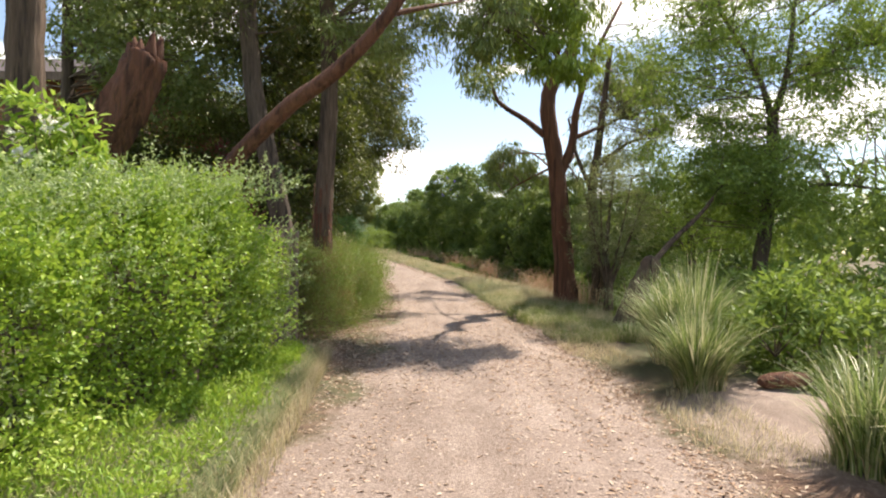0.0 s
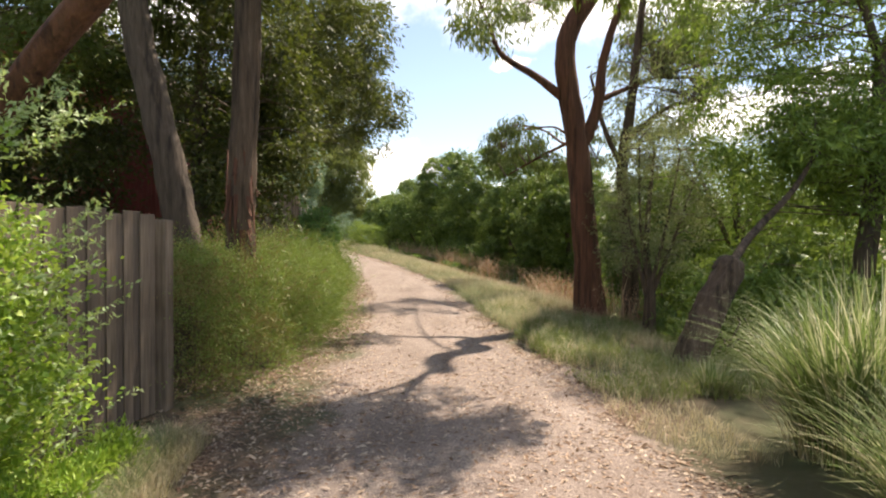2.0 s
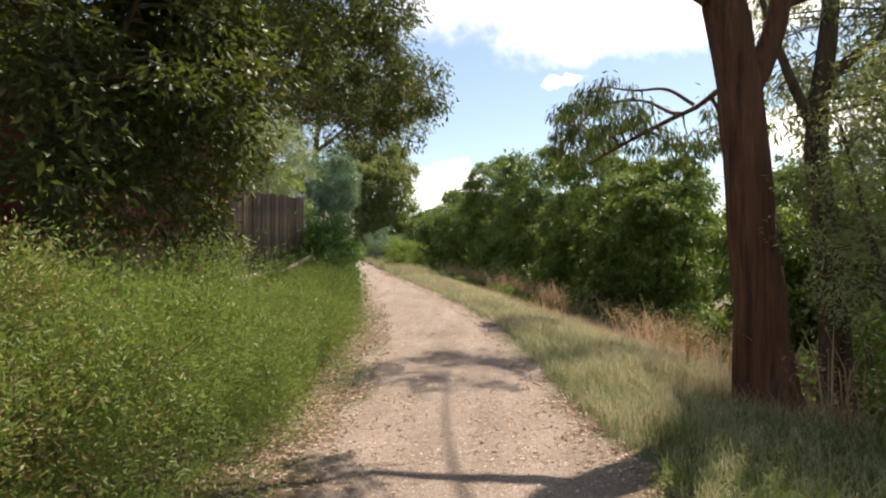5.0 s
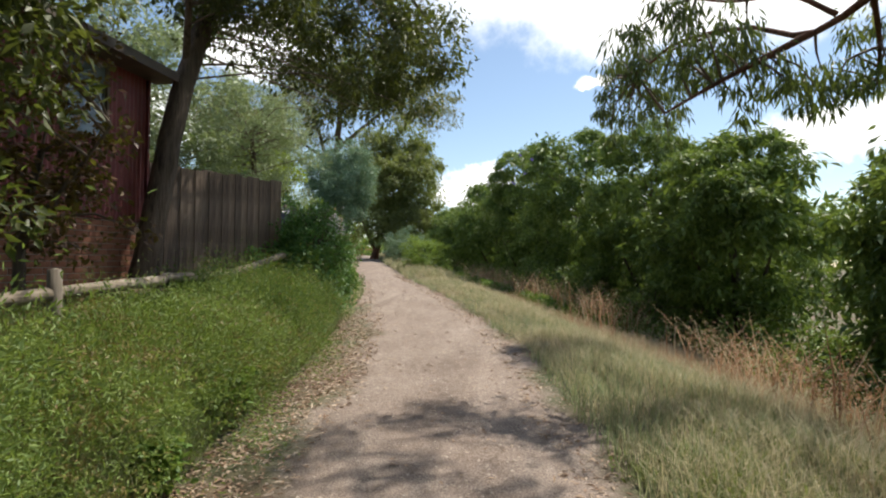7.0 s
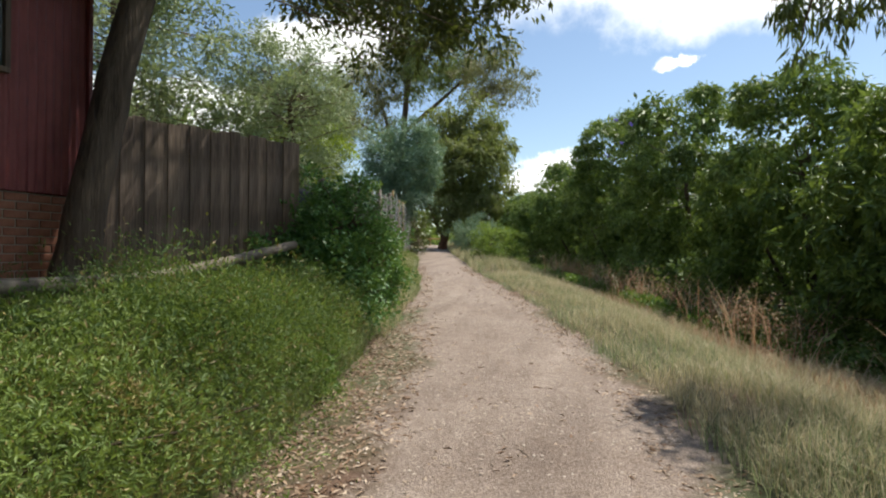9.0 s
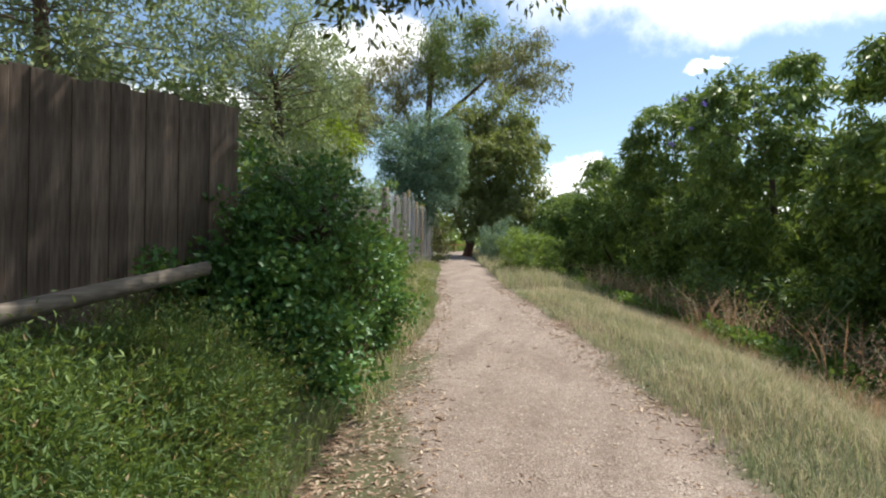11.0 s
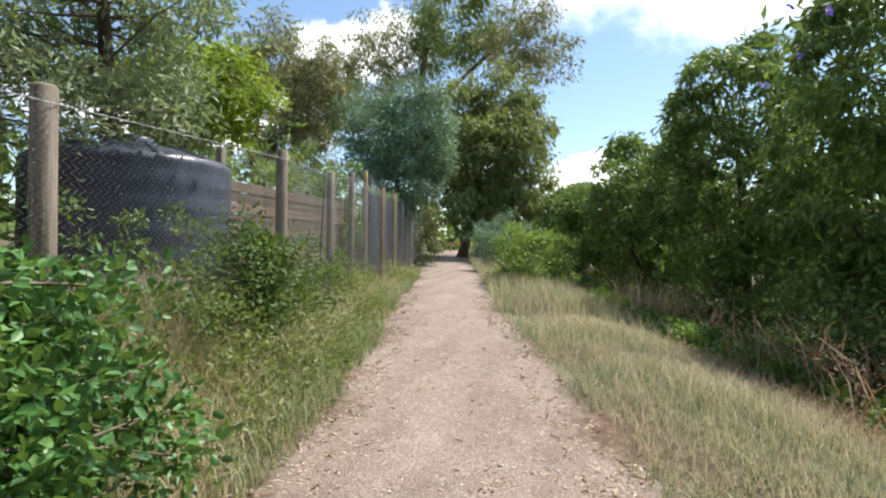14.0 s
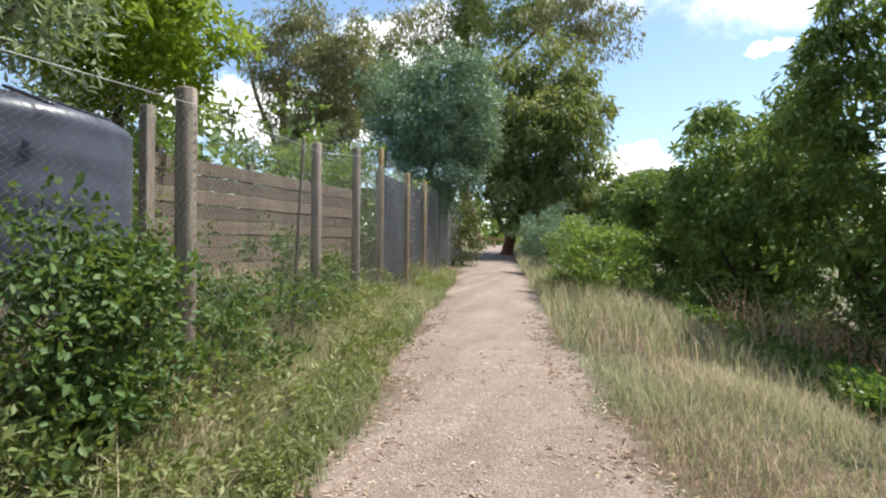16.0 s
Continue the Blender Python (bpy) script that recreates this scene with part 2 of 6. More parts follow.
M_CLOTH = plain_mat("shade_cloth", (0.012, 0.014, 0.021), (0.026, 0.03, 0.042), 60, 0.6, 0, 0.4)
M_SHED = plain_mat("red_painted_steel", (0.17, 0.035, 0.035), (0.25, 0.06, 0.055), 3.0, 0.55, 0, 0.05)
M_SHEDROOF = plain_mat("brown_roof_steel", (0.07, 0.05, 0.04), (0.12, 0.09, 0.07), 4.0, 0.6, 0, 0.1)
M_BRICK = plain_mat("red_brick", (0.2, 0.075, 0.045), (0.34, 0.15, 0.09), 9.0, 0.9, 0, 0.4)
M_MORTAR = plain_mat("mortar", (0.25, 0.21, 0.17), (0.36, 0.31, 0.26), 20.0, 0.95)
M_WHITE = plain_mat("white_paint", (0.7, 0.69, 0.66), (0.8, 0.79, 0.77), 6.0, 0.5, 0, 0.05)
M_STONE = island_mat("gravel_stone", ((0.0, (0.184, 0.135, 0.103)), (0.5, (0.313, 0.243, 0.196)), (1.0, (0.460, 0.397, 0.339))), 0.9)
M_LITTER = island_mat("dry_leaf_litter", ((0.0, (0.163, 0.089, 0.051)), (0.3, (0.286, 0.18, 0.115)), (0.7, (0.43, 0.315, 0.225)), (1.0, (0.60, 0.49, 0.38))), 0.8, 0.15)
M_DRYGRASS = island_mat("dry_grass", ((0.0, (0.27, 0.26, 0.13)), (0.35, (0.41, 0.365, 0.2)), (0.7, (0.57, 0.48, 0.305)), (1.0, (0.69, 0.59, 0.42))), 0.7, 0.35)
M_GREENGRASS = island_mat("green_grass", ((0.0, (0.145, 0.190, 0.080)), (0.5, (0.262, 0.315, 0.140)), (0.85, (0.375, 0.40, 0.21)), (1.0, (0.52, 0.47, 0.30))), 0.6, 0.4)
M_TUSSOCK = island_mat("tussock_blade", ((0.0, (0.09, 0.145, 0.035)), (0.5, (0.185, 0.26, 0.07)), (0.75, (0.34, 0.37, 0.165)), (1.0, (0.66, 0.61, 0.42))), 0.42, 0.35)
M_SEED = island_mat("brown_stalk", ((0.0, (0.316, 0.172, 0.096)), (0.6, (0.508, 0.323, 0.204)), (1.0, (0.533, 0.494, 0.344))), 0.85, 0.3)

M_GLASS, gn, gl, gb = nodes_of("window_glass")
gb.inputs["Base Color"].default_value = (0.35, 0.42, 0.48, 1)
gb.inputs["Roughness"].default_value, gb.inputs["Metallic"].default_value = 0.05, 0.0
gb.inputs["Transmission Weight"].default_value = 0.6
gb.inputs["IOR"].default_value = 1.5

# ground: gravel path, leaf litter at its edges, earth under the grass
M_GROUND, gn, gl, gb = nodes_of("ground_earth")
mask = gn.new("ShaderNodeAttribute")
mask.attribute_name = "gravel"
coarse = noise_node(gn, gl, 1.1, 5, 0.65)
mid = noise_node(gn, gl, 9, 5, 0.65)
fine = noise_node(gn, gl, 75, 4, 0.7)
gravel = ramp(gn, ((0.33, (0.125, 0.098, 0.083)), (0.5, (0.268, 0.224, 0.198)), (0.64, (0.44, 0.385, 0.35))))
gl.new(fine, gravel.inputs["Fac"])
broad = ramp(gn, ((0.3, (0.80, 0.74, 0.70)), (0.68, (1.08, 1.05, 1.02))))
gl.new(coarse, broad.inputs["Fac"])
path_col = mixed(gn, gl, 1.0, gravel.outputs["Color"], broad.outputs["Color"], "MULTIPLY")
scuff = ramp(gn, ((0.35, (0.84, 0.80, 0.77)), (0.62, (1.0, 1.0, 1.0))))
gl.new(mid, scuff.inputs["Fac"])
path_col = mixed(gn, gl, 0.8, path_col, scuff.outputs["Color"], "MULTIPLY")
worn = noise_node(gn, gl, 2.4, 3, 0.5, (1, 0.12, 1))
worn_col = ramp(gn, ((0.35, (0.80, 0.76, 0.73)), (0.65, (1.1, 1.08, 1.06))))
gl.new(worn, worn_col.inputs["Fac"])
path_col = mixed(gn, gl, 0.8, path_col, worn_col.outputs["Color"], "MULTIPLY")
earth = ramp(gn, ((0.3, (0.066, 0.037, 0.025)), (0.55, (0.145, 0.088, 0.06)), (0.75, (0.265, 0.18, 0.125))))
gl.new(mid, earth.inputs["Fac"])
moss = ramp(gn, ((0.38, (0.0, 0.0, 0.0)), (0.6, (1.0, 1.0, 1.0))))
gl.new(noise_node(gn, gl, 0.45, 5, 0.65), moss.inputs["Fac"])
earth_col = mixed(gn, gl, moss.outputs["Color"], earth.outputs["Color"], (0.075, 0.085, 0.035))
edge_noise = gn.new("ShaderNodeMath")
edge_noise.operation = "MULTIPLY_ADD"
edge_noise.inputs[1].default_value, edge_noise.inputs[2].default_value = 0.7, -0.35
gl.new(mid, edge_noise.inputs[0])
edged = gn.new("ShaderNodeMath")
edged.operation = "ADD"
gl.new(mask.outputs["Fac"], edged.inputs[0])
gl.new(edge_noise.outputs[0], edged.inputs[1])
crisp = gn.new("ShaderNodeMapRange")
crisp.inputs["From Min"].default_value, crisp.inputs["From Max"].default_value = 0.3, 0.7
gl.new(edged.outputs[0], crisp.inputs["Value"])
gl.new(mixed(gn, gl, crisp.outputs["Result"], earth_col, path_col), gb.inputs["Base Color"])
gb.inputs["Roughness"].default_value = 0.95
bumped(gn, gl, gb, fine, 0.8, 0.015)


# ---- plan: the walk's centre line and the lie of the land ----
LINE_Y = (-40, 0, 5, 9, 12, 14, 17, 20, 22, 25, 28.5, 31.8, 36, 41.9, 49, 57, 66, 90, 140)
LINE_X = (0.6, 0.3, 0.22, 0.05, -0.12, -0.3, -0.65, -1.25, -1.8, -2.65, -3.75, -4.96, -6.2, -8.1, -10.3, -12.7, -15.2, -22, -36)
HALF_Y = (-40, 5, 9, 12, 16, 21, 23.5, 26, 30, 60)
HALF_W = (1.55, 1.6, 1.5, 1.33, 1.28, 1.22, 1.12, 0.98, 0.93, 0.95)
BASE_Y = (-40, 14, 17.8, 20.3, 22.5, 24.7, 30, 35, 45, 55, 63, 200)
BASE_Z = (-0.3, 0.0, 0.17, 0.25, 0.38, 0.49, 0.68, 0.86, 1.2, 1.55, 1.75, 2.2)


def centre(y):
    return np.interp(y, LINE_Y, LINE_X)


def across(x, y):
    """How far a place lies to the right of the centre line."""
    slope = (centre(y + 1.0) - centre(y - 1.0)) / 2.0
    return (x - centre(y)) / np.sqrt(1 + slope * slope)


def half(y):
    return np.interp(y, HALF_Y, HALF_W)


def smooth(a, b, v):
    k = np.clip((v - a) / (b - a), 0, 1)
    return k * k * (3 - 2 * k)


def ground_z(x, y):
    x, y = np.asarray(x, float), np.asarray(y, float)
    u, w = across(x, y), half(y)
    z = np.interp(y, BASE_Y, BASE_Z)
    bank = np.interp(y, (6, 12, 16, 20, 40), (0.35, 0.6, 0.9, 0.72, 0.62))
    start = np.interp(y, (6, 9, 14), (2.4, 2.2, 1.5))
    z = z + bank * smooth(0, 1.6, -u - start) + 0.05 * np.clip(-u - 4.5, 0, 12)
    drop_from = np.interp(y, (8, 13, 19), (3.0, 2.8, 1.7))
    d = np.clip(u - drop_from, 0, 14)
    z = z - 0.22 * d * smooth(0, 1.5, d) - 0.004 * d * d
    z = z - 0.03 * smooth(0.3, 1.0, np.abs(u) / w) * (np.abs(u) < w * 1.4)
    z = z + 0.018 * np.sin(1.7 * x + 0.6 * y) * np.sin(0.9 * y - 0.7 * x) + 0.008 * np.sin(5.1 * x) * np.sin(4.3 * y + x)
    return z


# ---- building helpers ----
def mesh_from(name, verts, faces, mat, corners=4):
    """One mesh out of arrays: faces all with the same number of corners (or a list of such arrays)."""
    if not isinstance(faces, list):
        faces = [faces]
    faces = [np.asarray(f, np.int32) for f in faces if len(f)]
    me = bpy.data.meshes.new(name)
    verts = np.asarray(verts, np.float32)
    me.vertices.add(len(verts))
    me.vertices.foreach_set("co", verts.ravel())
    loops = np.concatenate([f.ravel() for f in faces])
    me.loops.add(len(loops))
    me.loops.foreach_set("vertex_index", loops)
    sizes = np.concatenate([np.full(len(f), f.shape[1], np.int32) for f in faces])
    starts = np.concatenate([[0], np.cumsum(sizes)[:-1]]).astype(np.int32)
    me.polygons.add(len(sizes))
    me.polygons.foreach_set("loop_start", starts)
    me.update(calc_edges=True)
    me.materials.append(mat)
    return me


def part_from(name, me, parent, label=""):
    ob = new(name, me)
    ob.parent = parent
    if label:
        ob["label"] = label
    return ob


def part(name, bm, material, parent=None, label=""):
    me = bpy.data.meshes.new(name)
    bm.to_mesh(me)
    bm.free()
    me.materials.append(material)
    return part_from(name, me, parent, label)


def thing(name, label, category, at=(0, 0, 0), group="", kind=""):
    ob = new(name)
    ob.location = at
    return tagged(ob, label, category, group, kind)


def box_bm(size, at=(0, 0, 0), bevel=0.0, turn=None):
    bm = bmesh.new()
    bmesh.ops.create_cube(bm, size=1)
    bmesh.ops.scale(bm, vec=size, verts=bm.verts)
    if bevel:
        bmesh.ops.bevel(bm, geom=bm.edges[:], offset=bevel, segments=1, affect="EDGES")
    if turn is not None:
        bmesh.ops.transform(bm, matrix=turn, verts=bm.verts)
    bmesh.ops.translate(bm, vec=at, verts=bm.verts)
    return bm


def unit(v):
    return v / np.maximum(np.linalg.norm(v, axis=-1, keepdims=True), 1e-9)


def leaves(rng, P, D, length, width, fold=0.25, oval=False, lying=False):
    """Leaf blades from base points P along D: folded along the midrib. Gives verts and faces."""
    n = len(P)
    R = unit(rng.normal(size=(n, 3)) * (0.2 if lying else 1.0) + np.array([0, 0, 0.8]))
    S = unit(np.cross(D, R))
    N = np.cross(S, D)
    L = (length * rng.uniform(0.65, 1.3, (n, 1)))
    W = L * (width / length) * 0.5
    if not oval:
        V = np.stack([P, P + D * L * 0.45 + S * W + N * W * fold, P + D * L - N * L * 0.12, P + D * L * 0.45 - S * W + N * W * fold], 1)
        i = np.arange(n)[:, None] * 4
        F = np.concatenate([i + [0, 1, 2], i + [0, 2, 3]])
    else:
        a, c = P + D * L * 0.28, P + D * L * 0.68 - N * L * 0.06
        V = np.stack([P, a + S * W * 0.9 + N * W * fold, c + S * W * 0.85 + N * W * fold, P + D * L - N * L * 0.18,
                      c - S * W * 0.85 + N * W * fold, a - S * W * 0.9 + N * W * fold], 1)
        i = np.arange(n)[:, None] * 6
        F = np.concatenate([i + [0, 1, 2, 3], i + [0, 3, 4, 5]])
    return V.reshape(-1, 3), F


def blades(rng, P, height, width, lean=0.35, curl=0.35):
    """Grass blades: bent, tapering strips."""
    n = len(P)
    a = rng.uniform(0, 2 * math.pi, n)
    out = np.stack([np.cos(a), np.sin(a), np.zeros(n)], 1)
    side = np.stack([-np.sin(a), np.cos(a), np.zeros(n)], 1)
    H = np.broadcast_to(np.asarray(height, float).reshape(-1, 1), (n, 1)) * rng.uniform(0.55, 1.2, (n, 1))
    W = np.broadcast_to(np.asarray(width, float).reshape(-1, 1), (n, 1)) * rng.uniform(0.7, 1.3, (n, 1)) * 0.5
    k = rng.uniform(0.2, 1.0, (n, 1)) * lean
    c = rng.uniform(0.2, 1.0, (n, 1)) * curl
    up = np.array([0, 0, 1.0])
    m = P + up * H * 0.55 + out * H * k * 0.5
    t = P + up * H * (1 - 0.5 * c * k) + out * H * (k + c)
    V = np.stack([P - side * W, P + side * W, m + side * W * 0.75, m - side * W * 0.75, t], 1).reshape(-1, 3)
    i = np.arange(n)[:, None] * 5
    return V, [i + [0, 1, 2, 3], i + [3, 2, 4]]


def tube(points, radii, sides=8, rough=0.0, rng=None):
    """A tapering tube along points."""
    P = np.asarray(points, float)
    T = unit(np.gradient(P, axis=0))
    ref = np.array([0.31, 0.95, 0.05]) if abs(T[0][2]) > 0.5 else np.array([0.05, 0.1, 1.0])
    A = unit(np.cross(T, ref))
    B = np.cross(T, A)
    ang = np.linspace(0, 2 * math.pi, sides, endpoint=False)
    R = np.asarray(radii, float)[:, None] * np.ones((1, sides))
    if rough and rng is not None:
        drift = np.cumsum(rng.normal(size=(len(P), sides)), 0) * 0.22
        ridge = rng.normal(size=(1, sides)) * 0.7 + drift + rng.normal(size=(len(P), sides)) * 0.3
        R = R * (1 + rough * ridge)
    V = P[:, None] + R[..., None] * (A[:, None] * np.cos(ang)[None, :, None] + B[:, None] * np.sin(ang)[None, :, None])
    i, j = np.meshgrid(np.arange(len(P) - 1), np.arange(sides), indexing="ij")
    k = (j + 1) % sides
    F = np.stack([i * sides + j, i * sides + k, (i + 1) * sides + k, (i + 1) * sides + j], -1).reshape(-1, 4)
    return V.reshape(-1, 3), F


def join(pieces):
    """Puts (verts, faces) pieces into one."""
    V, F3, F4, base = [], [], [], 0
    for v, f in pieces:
        for g in (f if isinstance(f, list) else [f]):
            (F3 if g.shape[1] == 3 else F4).append(g + base)
        V.append(v)
        base += len(v)
    out = []
    if F4:
        out.append(np.concatenate(F4))
    if F3:
        out.append(np.concatenate(F3))
    return np.concatenate(V), out


def smooth_line(points, n):
    """A Catmull-Rom line through a few points."""
    P = np.asarray(points, float)
    P = np.vstack([2 * P[0] - P[1], P, 2 * P[-1] - P[-2]])
    out = []
    t = np.linspace(0, len(P) - 3, n)
    for v in t:
        i = min(int(v), len(P) - 4)
        k = v - i
        a, b, c, d = P[i:i + 4]
        out.append(0.5 * ((2 * b) + (c - a) * k + (2 * a - 5 * b + 4 * c - d) * k * k + (3 * b - a - 3 * c + d) * k ** 3))
    return np.array(out)


def shade_smooth(me):
    me.polygons.foreach_set("use_smooth", np.ones(len(me.polygons), bool))
    return me


def woody(name, points, r0, r1, mat, parent, sides=12, rough=0.06, seed=0, n=22, flare=0.0):
    rng = np.random.default_rng(seed)
    P = smooth_line(points, n)
    P[1:-1] += rng.normal(size=(n - 2, 3)) * r0 * 0.025
    k = np.linspace(0, 1, n)
    R = r0 + (r1 - r0) * k + flare * r0 * np.exp(-k * n / 1.6)
    v, f = tube(P, R, sides, rough, rng)
    return part_from(name, shade_smooth(mesh_from(name, v, f, mat)), parent), P


def clumps(rng, centre_at, radii, count, inner=0.45):
    """Clump centres through an uneven ellipsoid, most of them near its skin."""
    d = unit(rng.normal(size=(count, 3)))
    lump = 1 + 0.22 * np.sin(3 * d[:, :1] + 1.3 * rng.uniform(0, 6)) * np.sin(4 * d[:, 1:2] + rng.uniform(0, 6)) + 0.12 * rng.normal(size=(count, 1))
    r = rng.uniform(inner ** 2, 1, (count, 1)) ** 0.5
    return np.asarray(centre_at) + d * r * lump * np.asarray(radii)


def foliage(rng, C, spread, per, length, width, droop=0.2, up=0.0, oval=False, flat=0.7):
    """Leaves in tufts around the clump centres C."""
    n = len(C) * per
    c = np.repeat(C, per, 0)
    s = np.repeat(spread * rng.uniform(0.55, 1.35, (len(C), 1)), per, 0)
    off = unit(rng.normal(size=(n, 3))) * rng.uniform(0, 1, (n, 1)) ** 0.5
    off[:, 2] *= flat
    P = c + off * s
    D = unit(off * 0.9 + rng.normal(size=(n, 3)) * 0.55 + np.array([0, 0, up - droop]))
    return leaves(rng, P, D, length, width, 0.25, oval)


def twigs_to(rng, C, roots, r=0.02, sides=4):
    """A thin bent branch to each clump from the nearest of the given wood points."""
    pieces = []
    for c in C:
        d = np.linalg.norm(roots - c, axis=1) + np.maximum(roots[:, 2] - c[2], 0) * 0.8
        a = roots[np.argmin(d)]
        m = (a + c) / 2 + rng.normal(size=3) * 0.08 * np.linalg.norm(c - a) + np.array([0, 0, 0.08 * np.linalg.norm(c - a)])
        pieces.append(tube(smooth_line([a, m, c], 5), np.linspace(r, r * 0.3, 5), sides))
    return join(pieces)


# ---- the ground, one sheet to the horizon ----
def build_ground():
    u = np.concatenate([[-600, -250, -120, -60, -35, -22, -15, -11, -8.5], np.arange(-7, 8.01, 0.16), [9, 10.5, 13, 17, 24, 36, 60, 120, 250, 600]])
    y = np.concatenate([[-500, -200, -90, -45, -22, -12], np.arange(-8, 44, 0.2), np.arange(44, 72, 0.5), [74, 78, 84, 92, 110, 140, 200, 320, 600]])
    U, Y = np.meshgrid(u, y)
    X = np.interp(np.clip(Y, -40, 140), LINE_Y, LINE_X) + U
    Z = ground_z(X, np.clip(Y, -40, 140))
    near = (np.abs(U) < 7) & (Y > -8) & (Y < 60)
    rng = np.random.default_rng(5)
    Z = Z + near * rng.normal(size=Z.shape) * 0.004
    ny, nu = U.shape
    i, j = np.meshgrid(np.arange(ny - 1), np.arange(nu - 1), indexing="ij")
    F = np.stack([i * nu + j, i * nu + j + 1, (i + 1) * nu + j + 1, (i + 1) * nu + j], -1).reshape(-1, 4)
    me = shade_smooth(mesh_from("ground", np.stack([X, Y, Z], -1).reshape(-1, 3), F, M_GROUND))
    W = half(Y) * np.interp(Y, (3, 7, 9.5, 11), (1.0, 1.1, 1.15, 1.0))
    wobble = 0.12 * np.sin(2.1 * Y + 0.4) + 0.08 * np.sin(5.3 * Y)
    off = across(X, np.clip(Y, -40, 140))
    soil = np.interp(Y, (3, 6, 9.5, 12, 20, 25), (0.0, 0.75, 0.75, 0.45, 0.42, 0.05)) * (off < 0)
    g = 0.5 + (W - soil + wobble - np.abs(off)) * 1.6
    # bare sandy patch beside the path, among the tussocks
    sand = 0.9 - np.hypot((X - 3.3) / 1.3, (Y - 4.8) / 1.6)
    g = np.maximum(g, 0.5 + sand * 1.5)
    layer = me.attributes.new("gravel", "FLOAT", "POINT")
    layer.data.foreach_set("value", np.clip(g, 0, 1).astype(np.float32).ravel())
    tagged(new("ground", me), "pale gravel footpath between earth verges and a falling bank", "ground", kind="structure")


build_ground()


def stuff(name, v, f, mat, label, category):
    return tagged(new(name, mesh_from(name, v, f, mat)), label, category, kind="stuff")


def strip_points(rng, n, y0, y1, u0, u1, lean=1.0):
    """Places along the path between two offsets from its centre line."""
    y = rng.uniform(y0, y1, n)
    a = u0(y) if callable(u0) else np.full(n, u0)
    b = u1(y) if callable(u1) else np.full(n, u1)
    u = a + (b - a) * rng.uniform(0, 1, n) ** lean
    x = centre(y) + u * 1.03
    return np.stack([x, y, ground_z(x, y) - 0.01], 1), u


def patchy(P, scale, seed, keep):
    k = np.sin(P[:, 0] * scale + seed) * np.sin(P[:, 1] * scale * 0.8 + 2 * seed) + 0.6 * np.sin(P[:, 0] * scale * 2.3 + P[:, 1] * scale * 1.9 + seed)
    return k > keep


# ---- trees ----
def tree(name, label, base, trunk, r0, r1, bark, limbs=(), crowns=(), seed=0, twig=0.018, flare=0.5, sides=20, group="", rough=0.06):
    base = np.asarray(base, float)
    t = thing(name, label, "tree", base, group)
    rng = np.random.default_rng(seed)
    _, wood = woody("trunk", np.asarray(trunk, float) - base, r0, r1, bark, t, sides, rough, seed, 30, flare)
    roots = [wood[len(wood) // 3:]]
    for k, (pts, a, b) in enumerate(limbs):
        _, p = woody("limb", np.asarray(pts, float) - base, a, b, bark, t, 8, 0.06, seed + k + 1, 18)
        roots.append(p[4:])
    roots = np.concatenate(roots)
    made = {}
    for at, radii, count, spread, per, length, width, droop, mat in crowns:
        C = clumps(rng, np.asarray(at, float) - base, radii, count)
        v, f = foliage(rng, C, spread, per, length, width, droop)
        made.setdefault(mat.name, (mat, []))[1].append((v, f))
        v, f = twigs_to(rng, C[::2], roots, twig)
        made.setdefault("twig", (M_TWIG, []))[1].append((v, f))
    for key, (mat, pieces) in made.items():
        v, f = join(pieces)
        tagged(part_from("branchwork" if key == "twig" else "crown", mesh_from(key, v, f, mat), t), kind="stuff")
    return t


